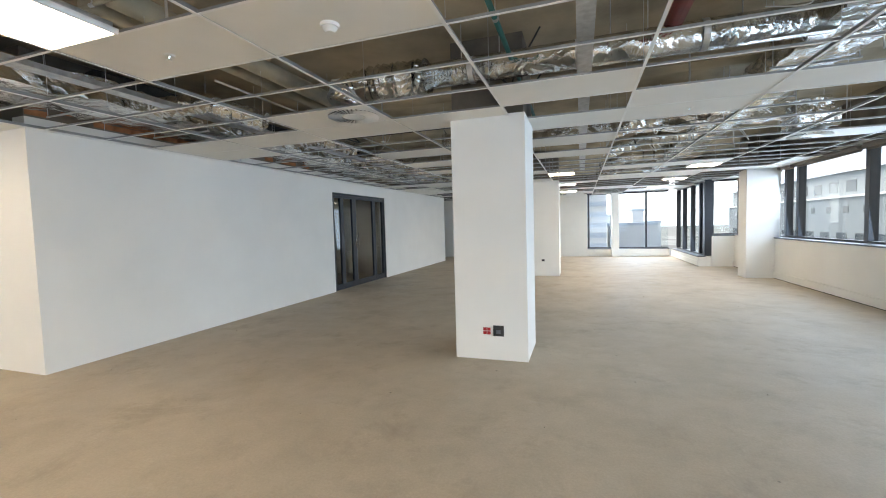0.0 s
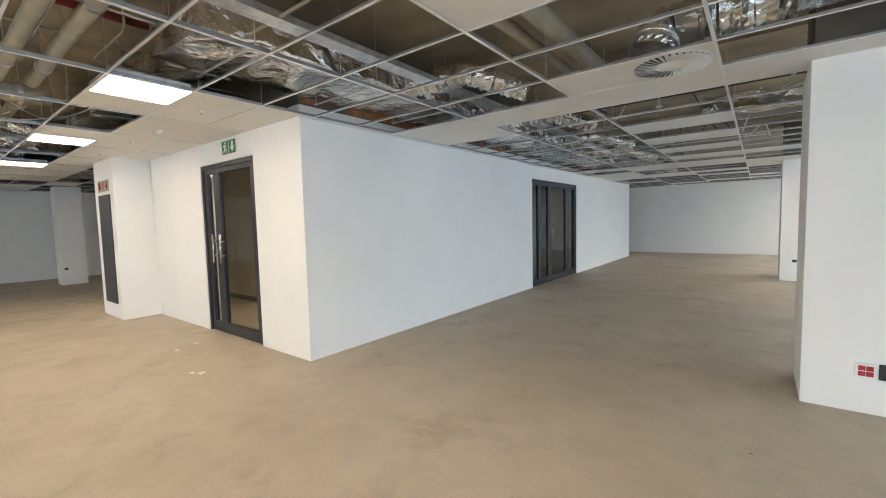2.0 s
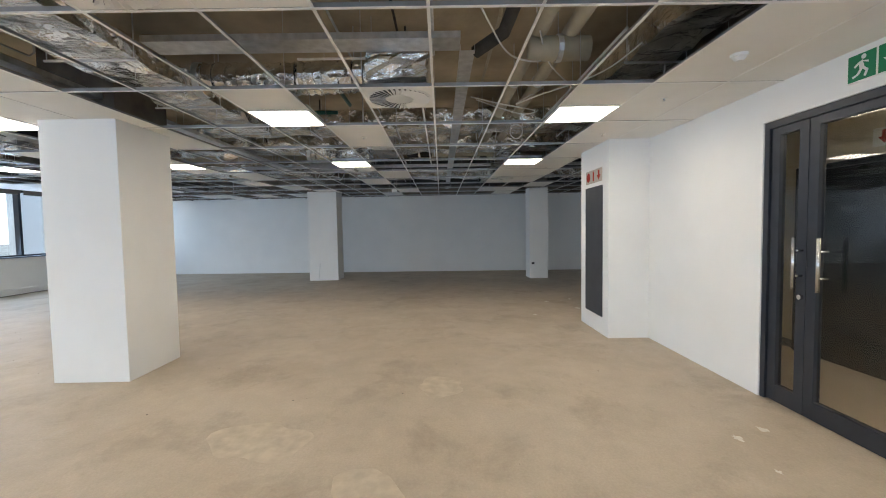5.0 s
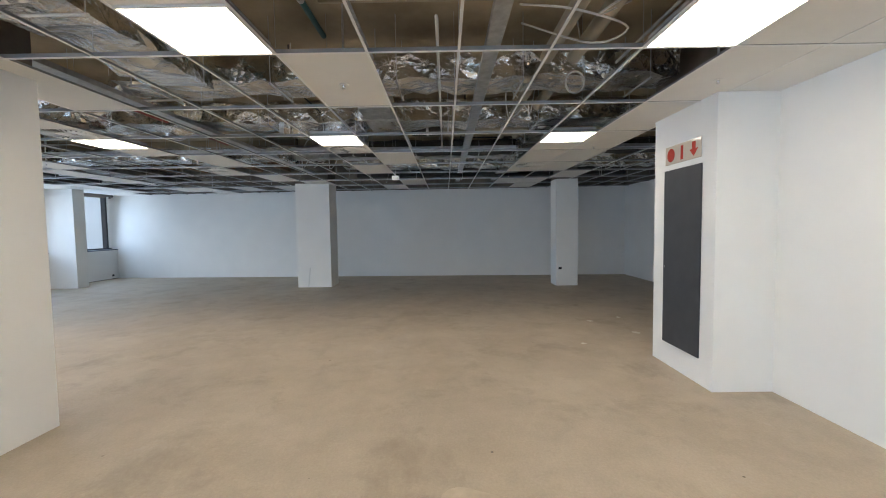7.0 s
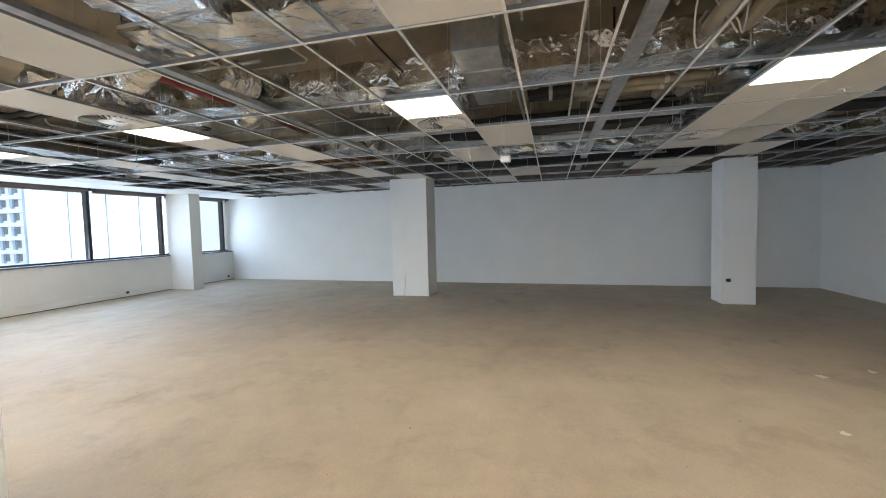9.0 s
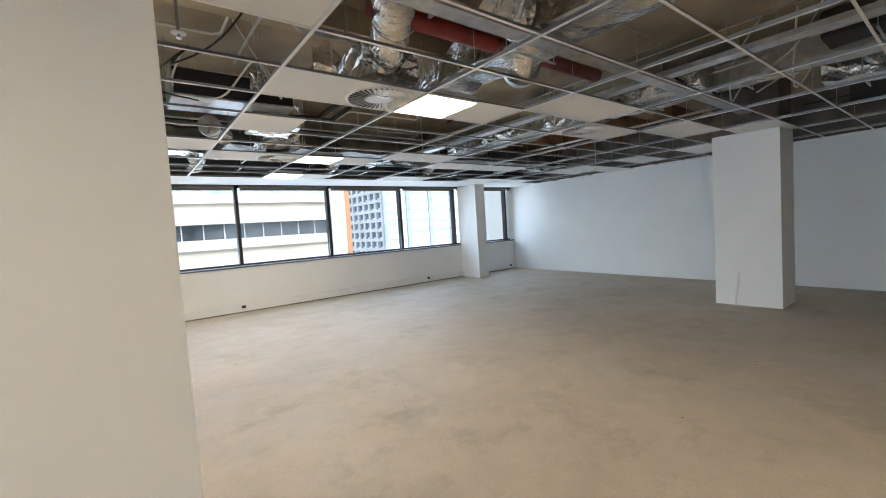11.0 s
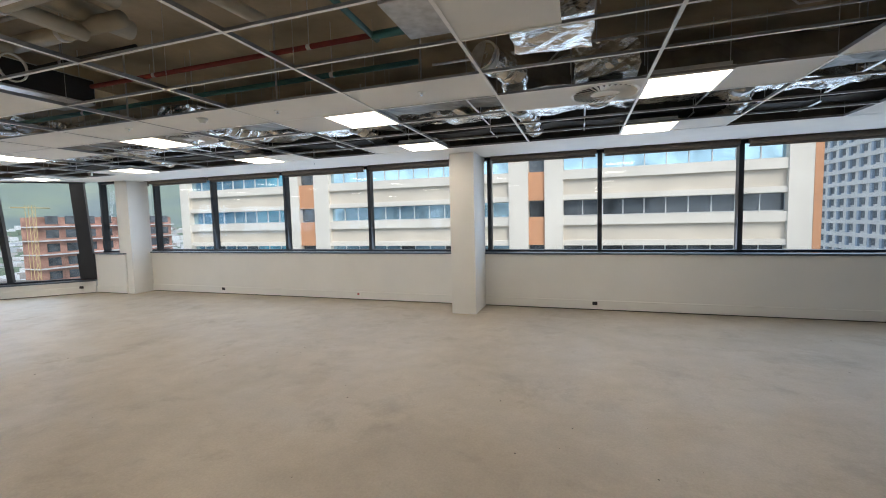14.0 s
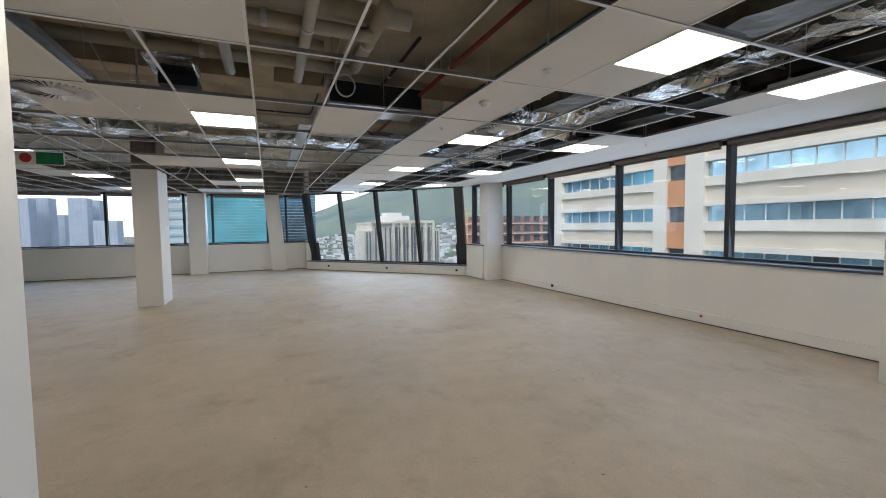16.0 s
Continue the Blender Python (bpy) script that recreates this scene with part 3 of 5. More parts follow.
# sprinkler heads and detectors
head = thing("fire_sprinkler", "small chrome fire sprinkler under the ceiling", "sprinkler", group="fire sprinklers")
bm = disc(bmesh.new(), 0, 0, -0.010, -0.004, 0.030, 0.038, 18)
part("escutcheon", bm, M_WHITE, head)
bm = disc(bmesh.new(), 0, 0, -0.028, -0.011, 0.006, 0.010, 10)
part("body", bm, M_STEEL, head)
part("drop_pipe", tube([(0, 0, -0.003), (0, 0, SLAB - CEIL + 0.001)], 0.009, 8), M_GALV, head)
bm = disc(bmesh.new(), 0, 0, -0.032, -0.029, 0.014, 0.013, 14)
part("deflector", bm, M_STEEL, head)
SPRINKLERS = [(-2.42, 2.12), (1.23, 5.07), (-2.41, 5.19), (-5.25, 5.57), (-6.0, -0.9), (-8.2, 2.1), (-6.03, 2.1), (-9.6, -0.9), (-9.63, 2.1), (-12.4, 2.1), (-18.4, 2.2),
              (-8.14, -6.85), (-9.62, -6.85), (-13.17, -6.8), (-18.1, -6.8), (-6.2, -6.8), (-6.0, -3.8), (-6.29, -10.0), (-3.6, -4.6), (-9.6, -4.0)]
for k, (x, y) in enumerate(SPRINKLERS):
    m = Matrix.Translation((x, y, CEIL - 0.002))
    if k:
        copy_thing(head, m)
    else:
        head.matrix_world = m
smoke = thing("smoke_detector", "round white smoke detector on the ceiling", "smoke detector", group="smoke detectors")
part("base", disc(bmesh.new(), 0, 0, -0.022, -0.004, 0.052, 0.055, 28), M_WHITE, smoke)
part("cap", disc(bmesh.new(), 0, 0, -0.050, -0.023, 0.026, 0.045, 28), M_WHITE, smoke)
smoke.matrix_world = Matrix.Translation((-1.22, 2.16, CEIL))
for x, y in ((-7.27, 2.11), (-7.25, -6.8)):
    copy_thing(smoke, Matrix.Translation((x, y, CEIL)))


# ---- services in the ceiling void ----
def wavy_box_duct(name, label, p, q, w, h, mat=M_FOIL, seed=1, lumps=0.022):
    """A wrapped rectangular duct from p to q, sagging and crumpled."""
    rnd = random.Random(seed)
    p, q = Vector(p), Vector(q)
    d = (q - p).normalized()
    side = Vector((-d.y, d.x, 0))
    n = max(4, int((q - p).length / 0.14))
    prof = []
    for cx, cz in ((-1, -1), (-0.33, -1), (0.33, -1), (1, -1), (1, -0.2), (1, 0.6), (0.4, 1), (-0.4, 1), (-1, 0.6), (-1, -0.2)):
        prof.append((cx * w / 2, cz * h / 2))
    bm = bmesh.new()
    rings = []
    for k in range(n + 1):
        c = p + (q - p) * (k / n)
        sag = 0.012 * math.sin(k * 0.9 + seed)
        rings.append([bm.verts.new(c + side * (a + rnd.uniform(-lumps, lumps)) + Vector((0, 0, b_ + sag + rnd.uniform(-lumps, lumps)))) for a, b_ in prof])
    m_ = len(prof)
    for a, b_ in zip(rings, rings[1:]):
        for s in range(m_):
            bm.faces.new((a[s], a[(s + 1) % m_], b_[(s + 1) % m_], b_[s]))
    bm.faces.new(rings[0])
    bm.faces.new(rings[-1])
    t_ = thing(name, label, "air duct", group="air ducts")
    part("wrap", bm, mat, t_)
    k = 0
    length = (q - p).length
    while 0.35 + k * 1.2 < length:
        c = p + d * (0.35 + k * 1.2)
        bm = bmesh.new()
        for sgn in (-1, 1):
            o = c + side * sgn * (w / 2 + 0.05)
            put_tube(bm, [(o.x, o.y, c.z - h / 2 - 0.05), (o.x, o.y, SLAB - 0.002)], 0.004, 6)
        a, b_ = c - side * (w / 2 + 0.07), c + side * (w / 2 + 0.07)
        put_tube(bm, [(a.x, a.y, c.z - h / 2 - 0.045), (b_.x, b_.y, c.z - h / 2 - 0.045)], 0.010, 6)
        part("hanger", bm, M_GALV, t_)
        k += 1
    return t_


def flex_duct(label, points, r, seed=0):
    """A ribbed flexible hose through the given points."""
    pts = [Vector(p) for p in points]
    out_ = []
    for a, b_ in zip(pts, pts[1:]):
        n = max(2, int((b_ - a).length / 0.035))
        for k in range(n):
            c = a.lerp(b_, k / n)
            out_.append((c.x + 0.008 * math.sin(k * 1.7 + seed), c.y + 0.008 * math.cos(k * 2.1 + seed), c.z))
    out_.append(tuple(pts[-1]))
    t_ = thing("flexible_duct", label, "air duct", group="flexible ducts")
    part("hose", tube(out_, r, 16, 0.07), M_FOIL, t_)
    part("collar", tube([out_[0], out_[2]], r * 1.10, 16), M_GALV, t_)
    return t_


def pipe(name, label, points, r, mat, group=""):
    t_ = thing(name, label, "pipe", group=group or name + "s")
    part("run", tube(points, r, 12), mat, t_, "", True)
    a, b_ = Vector(points[0]), Vector(points[1])
    n = max(1, int((b_ - a).length / 1.8))
    for k in range(n):
        c = a.lerp(b_, (k + 0.5) / n)
        bm = tube([(c.x, c.y, c.z + r), (c.x, c.y, SLAB - 0.002)], 0.005, 6)
        d = (b_ - a).normalized() * 0.02
        put_tube(bm, [c - d, c + d], r * 1.12, 12)
        part("clip", bm, M_GALV, t_)
    return t_


def tray(p, q, w, label="galvanised cable tray under the soffit"):
    p, q = Vector(p), Vector(q)
    d = (q - p).normalized()
    s = Vector((-d.y, d.x, 0)) * w / 2
    t_ = thing("cable_tray", label, "cable tray", group="cable trays")
    bm = bmesh.new()
    up = Vector((0, 0, 0.05))
    for a, b_ in ((-s, s), ):
        base = [p + a, p + b_, q + b_, q + a]
        vs_ = [bm.verts.new(v_) for v_ in base] + [bm.verts.new(v_ + Vector((0, 0, 0.003))) for v_ in base]
        for f_ in ((3, 2, 1, 0), (4, 5, 6, 7), (0, 1, 5, 4), (1, 2, 6, 5), (2, 3, 7, 6), (3, 0, 4, 7)):
            bm.faces.new([vs_[k] for k in f_])
    part("bed", bm, M_GALV, t_)
    for sgn in (-1, 1):
        bm = bmesh.new()
        base = [p + s * sgn, p + s * sgn * 1.06, q + s * sgn * 1.06, q + s * sgn]
        vs_ = [bm.verts.new(v_) for v_ in base] + [bm.verts.new(v_ + up) for v_ in base]
        for f_ in ((3, 2, 1, 0), (4, 5, 6, 7), (0, 1, 5, 4), (1, 2, 6, 5), (2, 3, 7, 6), (3, 0, 4, 7)):
            bm.faces.new([vs_[k] for k in f_])
        part("rim", bm, M_GALV, t_)
    return t_


F1 = "crumpled silver foil-wrapped air duct hung under the soffit"
duct_a = wavy_box_duct("air_duct", F1, (-10.50, -3.3, 3.12), (-10.50, 2.15, 3.12), 0.46, 0.30, seed=1)
duct_b = wavy_box_duct("air_duct", F1, (-12.10, -5.2, 3.14), (-12.10, 4.6, 3.14), 0.50, 0.32, seed=2)
wavy_box_duct("air_duct", F1, (-3.6, -2.55, 2.98), (-10.2, -2.55, 2.98), 0.55, 0.20, seed=3)
wavy_box_duct("air_duct", F1, (-4.95, 1.5, 3.03), (-4.95, 16.2, 3.03), 0.86, 0.28, seed=4)
wavy_box_duct("air_duct", F1, (-5.3, 1.95, 3.14), (-9.6, 1.95, 3.14), 0.42, 0.28, seed=5)
duct_c = wavy_box_duct("air_duct", F1, (-14.6, -9.0, 3.05), (-14.6, -3.2, 3.05), 0.55, 0.25, seed=6)
wavy_box_duct("air_duct", F1, (-1.0, -8.75, 3.02), (-18.6, -8.75, 3.02), 0.40, 0.24, seed=7)
duct_d = wavy_box_duct("air_duct", F1, (-16.2, -2.5, 3.1), (-16.2, 5.0, 3.1), 0.45, 0.28, seed=8)
wavy_box_duct("air_duct", F1, (2.2, 3.3, 3.12), (2.2, 14.0, 3.12), 0.55, 0.28, seed=9)
wavy_box_duct("air_duct", F1, (-12.4, 1.4, 3.0), (-18.3, 1.4, 3.0), 0.4, 0.22, seed=10)
wavy_box_duct("air_duct", F1, (-3.4, -9.0, 3.08), (-3.4, 0.4, 3.08), 0.45, 0.26, seed=11)
wavy_box_duct("air_duct", F1, (-2.2, 7.3, 3.05), (3.4, 7.3, 3.05), 0.4, 0.24, seed=12)


def foil_flares(duct, x, y0, y1, z, face, step=0.34, seed=0):
    """Star-shaped tufts where pins pierce the foil on a duct's side; face: the way that they point along x."""
    rnd = random.Random(seed)
    shapes = []
    for k in range(3):
        bm = bmesh.new()
        n = 17
        rim = [2 * math.pi * (q + rnd.uniform(-0.3, 0.3)) / n for q in range(n)]
        core = bm.verts.new((face * 0.012, 0, 0))
        base = [bm.verts.new((0.0, 0.018 * math.cos(a), 0.018 * math.sin(a))) for a in rim]
        for q in range(n):
            u_, v_ = base[q], base[(q + 1) % n]
            bm.faces.new((core, u_, v_))
            a = rim[q] + math.pi / n
            ln, lift = rnd.uniform(0.045, 0.12), rnd.uniform(0.01, 0.06)
            bm.faces.new((u_, bm.verts.new((face * lift, ln * math.cos(a), ln * math.sin(a))), v_))
        shapes.append(mesh_of("foil_flare", bm, M_FOIL))
    y = y0
    while y < y1:
        ob = new("foil_flare", shapes[rnd.randrange(3)])
        ob.parent = duct
        ob.location = (x, y, z + rnd.uniform(-0.03, 0.03))
        y += step * rnd.uniform(0.85, 1.15)


for duct, x, y0, y1, z in ((duct_a, -10.50, -3.1, 2.0, 3.08), (duct_b, -12.10, -5.0, 4.4, 3.10), (duct_c, -14.6, -8.8, -3.4, 3.04), (duct_d, -16.2, -2.3, 4.8, 3.06)):
    half = 0.255 if duct in (duct_a, duct_d) else 0.275
    foil_flares(duct, x + half, y0, y1, z, 1, seed=int(-x))
# black ducts added to stand in for the void's dark gaps
DK = "black duct added close above the grid to darken the void"
wavy_box_duct("air_duct", DK, (-1.0, -9.32, 2.98), (-18.6, -9.32, 2.98), 0.34, 0.30, M_LAG, 15, 0.008)
wavy_box_duct("air_duct", "wrapped air duct with the soffit's brown reflection in its colour", (-1.0, -8.12, 3.05), (-18.6, -8.12, 3.05), 0.42, 0.26, M_SOFFIT_FOIL, 16, 0.014)
wavy_box_duct("air_duct", DK, (-5.25, 3.4, 3.35), (-5.25, 16.2, 3.35), 0.35, 0.2, M_LAG, 17, 0.008)
wavy_box_duct("air_duct", DK, (-17.3, -2.4, 3.0), (-17.3, 4.6, 3.0), 0.5, 0.26, M_LAG, 18, 0.008)
wavy_box_duct("air_duct", DK, (-14.4, -2.2, 3.1), (-14.4, 4.8, 3.1), 0.4, 0.26, M_LAG, 19, 0.008)
wavy_box_duct("air_duct", "plain galvanised sheet metal air duct", (-11.25, -0.95, 3.14), (-12.75, -0.98, 3.14), 0.38, 0.34, M_GALV, 13, 0.002)
wavy_box_duct("air_duct", "plain galvanised sheet metal air duct", (-15.3, -4.6, 3.2), (-15.3, 3.5, 3.2), 0.35, 0.3, M_GALV, 14, 0.002)
F2 = "ribbed silver flexible air duct"
flex_duct(F2, [(-2.25, 3.95, 2.86), (-2.2, 4.02, 3.0), (-1.9, 4.08, 3.06), (-1.35, 4.12, 3.06)], 0.17, 1)
t_ = thing("round_duct", "smooth round foil-faced air duct", "air duct")
for x in (-0.9, 0.1, 1.1):
    part("joint_band", tube([(x, 4.12, 3.06), (x + 0.05, 4.12, 3.06)], 0.128, 20), M_GALV, t_)
    part("hanger", tube([(x + 0.3, 4.12, 3.186), (x + 0.3, 4.12, SLAB - 0.002)], 0.005, 6), M_GALV, t_)
part("run", tube([(-1.36, 4.12, 3.06), (2.0, 4.12, 3.06)], 0.125, 20), M_FOIL, t_, "", True)
flex_duct(F2, [(-8.5, -2.3, 3.02), (-8.5, -1.2, 3.02), (-8.42, -0.6, 3.02), (-8.2, -0.32, 2.94), (-8.1, -0.3, 2.78)], 0.15, 2)
flex_duct(F2, [(-6.5, -2.4, 3.0), (-6.35, -1.8, 2.95), (-6.3, -1.5, 2.78)], 0.14, 3)
flex_duct(F2, [(-10.6, -3.3, 3.1), (-11.0, -4.1, 3.02), (-11.1, -4.5, 2.78)], 0.14, 4)
flex_duct(F2, [(-12.1, -2.4, 3.0), (-12.3, -1.9, 2.95), (-12.3, -1.5, 2.78)], 0.14, 5)
flex_duct(F2, [(-11.1, -8.7, 3.0), (-11.1, -8.0, 2.98), (-11.1, -7.5, 2.78)], 0.14, 6)
flex_duct(F2, [(-6.4, -8.7, 3.0), (-6.3, -8.0, 2.98), (-6.3, -7.5, 2.78)], 0.14, 7)
stub = thing("duct_stub", "short foil-wrapped duct stub with an open black end", "air duct")
part("wrap", box(-6.50, -5.98, -4.32, -3.94, 3.0, 3.28, 0.02), M_FOIL, stub)
# solid black box takes the place of the shade inside the opening
part("mouth", box(-6.10, -5.80, -4.30, -3.98, 2.90, 2.998, 0.004), M_BLACK, stub, "open black end")
part("hanger", tube([(-6.24, -4.13, 3.281), (-6.24, -4.13, SLAB - 0.002)], 0.005, 6), M_GALV, stub)
flex_duct(F2, [(-12.6, -4.2, 3.1), (-11.9, -3.5, 3.12), (-11.2, -3.4, 3.1)], 0.17, 9)
for k in range(7):
    x = -3.3 - 2.3 * k
    flex_duct(F2, [(x, -8.7, 2.98), (x - 0.1, -9.1, 2.9), (x - 0.1, -9.5, 2.86)], 0.12, 20 + k)
for k in range(6):
    y = 3.6 + 2.1 * k
    flex_duct(F2, [(-4.6, y, 2.98), (-3.9, y + 0.15, 3.0), (-3.4, y + 0.5, 2.82)], 0.11, 40 + k)
for k in range(4):
    y = 6.2 + 2.1 * k
    flex_duct(F2, [(2.0, y, 2.98), (1.2, y + 0.2, 3.02), (0.6, y + 0.3, 2.82)], 0.12, 50 + k)

CP = "thick cream drain pipe under the soffit"
pipe("drain_pipe", CP, [(-7.15, -2.0, 3.22), (-7.15, 1.0, 3.22)], 0.075, M_PIPE)
pipe("drain_pipe", CP, [(-4.4, 0.88, 3.14), (-13.6, 0.88, 3.14)], 0.062, M_PIPE)
pipe("drain_pipe", CP, [(-4.4, 1.14, 3.14), (-13.6, 1.14, 3.14)], 0.062, M_PIPE)
pipe("drain_pipe", CP, [(-7.9, 0.8, 3.02), (-7.9, 1.3, 3.02)], 0.10, M_PIPE)
pipe("drain_pipe", CP, [(-7.45, -6.0, 3.2), (-7.45, -3.2, 3.2)], 0.075, M_PIPE)
pipe("drain_pipe", CP, [(-7.75, -5.7, 3.24), (-7.75, -3.2, 3.24)], 0.06, M_PIPE)
pipe("drain_pipe", CP, [(-7.75, -5.72, 3.12), (-6.5, -5.72, 3.12)], 0.06, M_PIPE)
pipe("drain_pipe", CP, [(-3.05, 2.2, 3.25), (-3.05, 6.5, 3.25)], 0.09, M_PIPE)
pipe("drain_pipe", CP, [(-3.35, 2.2, 3.25), (-3.35, 6.5, 3.25)], 0.06, M_PIPE)
GP = "dark green painted sprinkler pipe"
pipe("sprinkler_pipe", GP, [(-0.47, 2.2, 3.12), (-0.47, 6.4, 3.0)], 0.022, M_PIPE_GREEN)
pipe("sprinkler_pipe", GP, [(-9.40, -3.6, 3.1), (-9.40, -6.5, 3.02)], 0.022, M_PIPE_GREEN)
pipe("sprinkler_pipe", GP, [(-9.40, -6.42, 3.02), (-10.6, -6.42, 3.02)], 0.03, M_PIPE_GREEN)
pipe("sprinkler_pipe", GP, [(-0.5, -7.1, 3.05), (-9.5, -7.1, 3.05)], 0.026, M_PIPE_GREEN)
pipe("sprinkler_pipe", GP, [(-8.6, -1.08, 3.12), (-9.7, -1.08, 3.12)], 0.022, M_PIPE_GREEN)
pipe("sprinkler_pipe", GP, [(-9.95, -3.0, 3.1), (-9.95, -1.3, 3.1)], 0.024, M_PIPE_GREEN)
RP = "dark red painted fire main pipe"
pipe("fire_main", RP, [(-0.5, -6.62, 3.12), (-9.6, -6.62, 3.12)], 0.022, M_PIPE_RED)
pipe("fire_main", RP, [(-10.7, -3.85, 3.06), (-13.4, -3.85, 3.06)], 0.065, M_PIPE_RED)
pipe("fire_main", RP, [(-5.6, 1.55, 3.2), (-5.6, -1.6, 3.2)], 0.03, M_PIPE_RED)
pipe("fire_main", RP, [(0.9, 1.8, 3.2), (0.9, 4.4, 3.2)], 0.07, M_PIPE_RED)
tray((-7.7, 0.28, 2.93), (-19.0, 0.28, 2.93), 0.11)
tray((-7.7, -2.2, 2.98), (-7.7, 0.22, 2.98), 0.22)
tray((-6.0, -3.4, 2.9), (-16.5, -3.4, 2.9), 0.12)
tray((0.18, 2.0, 2.93), (0.18, 12.0, 2.93), 0.12)
tray((-4.2, 1.2, 2.92), (-4.2, 16.0, 2.92), 0.14)
tray((-13.85, -8.2, 2.95), (-13.85, 3.8, 2.95), 0.15)
tray((-0.5, -5.4, 2.95), (-4.7, -5.4, 2.95), 0.15)

# fan coil unit with its dark intake, and lagged pipes beside it
fcu = thing("fan_coil_unit", "grey metal fan coil unit with a black intake", "fan coil", Matrix.Translation((-10.28, -5.85, 2.93)))
casing = part("casing", box(-0.56, 0.56, -0.55, -0.02, 0, 0.27, 0.01), M_GALV, fcu)
part("intake", box(-0.54, 0.54, -0.018, 0.0, 0.02, 0.25), M_BLACK, casing, "black intake opening")
for dx in (-0.56, 0.56):
    part("hanger", tube([(dx, -0.25, 0.271), (dx, -0.25, SLAB - 2.932)], 0.006, 6), M_GALV, fcu)
LAG = "black rubber-lagged refrigerant pipe, bent downwards"
for x, y in ((-11.25, -5.5), (-11.42, -5.55)):
    pipe("refrigerant_pipe", LAG, [(x, y + 0.5, 3.25), (x, y, 3.15), (x, y - 0.15, 2.98), (x + 0.1, y - 0.5, 2.9), (x + 0.4, y - 0.6, 2.9)], 0.028, M_LAG)
pipe("refrigerant_pipe", LAG, [(-6.9, 0.6, 3.2), (-7.3, 0.62, 3.16), (-7.6, 0.55, 3.02), (-7.8, 0.35, 2.96)], 0.05, M_LAG)
copy_thing(fcu, pose(-5.95, -6.1, 2.93, 0, 0, 90))
for x in (-12.78, -12.98):
    pipe("refrigerant_pipe", "black rubber-lagged pipe joined to a cream pipe", [(x, -0.62, 3.06), (x, -0.12, 3.06)], 0.048, M_LAG)
    pipe("drain_pipe", "cream plastic pipe running on from the lagging", [(x, -0.118, 3.06), (x, 1.7, 3.06)], 0.044, M_PIPE)
flap = thing("foil_flap", "torn silver foil flap hanging before the fan coil", "foil flap", Matrix.Translation((-10.45, -5.60, 3.0)))
bm = bmesh.new()
cols_ = [[bm.verts.new((-0.11 + 0.22 * a / 6, 0.012 * math.sin(a * 1.9 + q), -0.02 + 0.2 * q / 5 + 0.012 * math.sin(a * 2.3))) for q in range(6)] for a in range(7)]
for a, b_ in zip(cols_, cols_[1:]):
    for q in range(5):
        bm.faces.new((a[q], b_[q], b_[q + 1], a[q + 1]))
part("sheet", bm, M_FOIL, flap)
part("strap", tube([(0.0, 0.0, 0.18), (0.0, 0.0, SLAB - 3.001)], 0.004, 6), M_GALV, flap)

# foil-wrapped plenum boxes over the diffusers
def plenum(x, y, z, w, h, seed):
    rnd = random.Random(seed)
    t_ = thing("plenum_box", "foil-wrapped plenum box over an air diffuser", "plenum box", group="plenum boxes")
    bm = box(x - w / 2, x + w / 2, y - w / 2, y + w / 2, z, z + h)
    bmesh.ops.subdivide_edges(bm, edges=bm.edges[:], cuts=4, use_grid_fill=True)
    for v_ in bm.verts:
        v_.co += Vector((rnd.uniform(-0.014, 0.014), rnd.uniform(-0.014, 0.014), rnd.uniform(-0.014, 0.014)))
    part("wrap", bm, M_FOIL, t_)
    for sx, sy in ((-1, -1), (1, -1), (1, 1), (-1, 1)):
        o = w / 2 + 0.03
        part("hanger", tube([(x + sx * o, y + sy * o, z + 0.02), (x + sx * o, y + sy * o, SLAB - 0.002)], 0.0035, 5), M_GALV, t_)
    return t_


for k, (x, y) in enumerate(((-10.72, -6.35), (-6.3, -1.5), (-12.3, -1.5), (-11.1, -4.5), (-6.3, -7.5), (-11.1, -7.5), (-14.1, 1.5), (3.3, 7.5), (-8.1, -0.3), (-14.1, -4.5))):
    plenum(x, y, 2.78, 0.5, 0.26, 40 + k)
flex_duct(F2, [(-10.15, -6.85, 2.92), (-10.35, -7.2, 2.88), (-10.3, -7.55, 2.86)], 0.11, 61)
wavy_box_duct("air_duct", "torn foil wrap end of an air duct", (-10.9, -5.25, 3.05), (-10.9, -5.0, 3.2), 0.26, 0.22, seed=31, lumps=0.04)
CP = "cream plastic pipe cluster in the void"
for x, y0, y1, z in ((-6.5, -5.7, -3.1, 3.1), (-6.75, -5.4, -3.0, 3.18), (-7.4, -5.7, -4.1, 3.06)):
    pipe("drain_pipe", CP, [(x, y0, z), (x, y1, z), (x + 0.15, y1 + 0.12, z + 0.02), (x + 0.9, y1 + 0.15, z + 0.04)], 0.055, M_PIPE)
for y in (-4.6, -5.2):
    pipe("drain_pipe", CP, [(-6.3, y, 3.02), (-8.6, y, 3.02), (-8.72, y - 0.1, 3.03), (-8.75, y - 0.8, 3.06)], 0.045, M_PIPE)
M_TIMBER = plain("bare_timber", (0.27, 0.155, 0.075), 0.8, grain=0.2, scale=3, bump=0.2)
for k in range(7):
    structure("soffit_rib", box(-15.92, -18.9, -9.2 + 0.85 * k, -9.08 + 0.85 * k, SLAB - 0.26, SLAB - 0.003), M_TIMBER, "brown stained soffit rib between the beams", "beam")
random.seed(77)
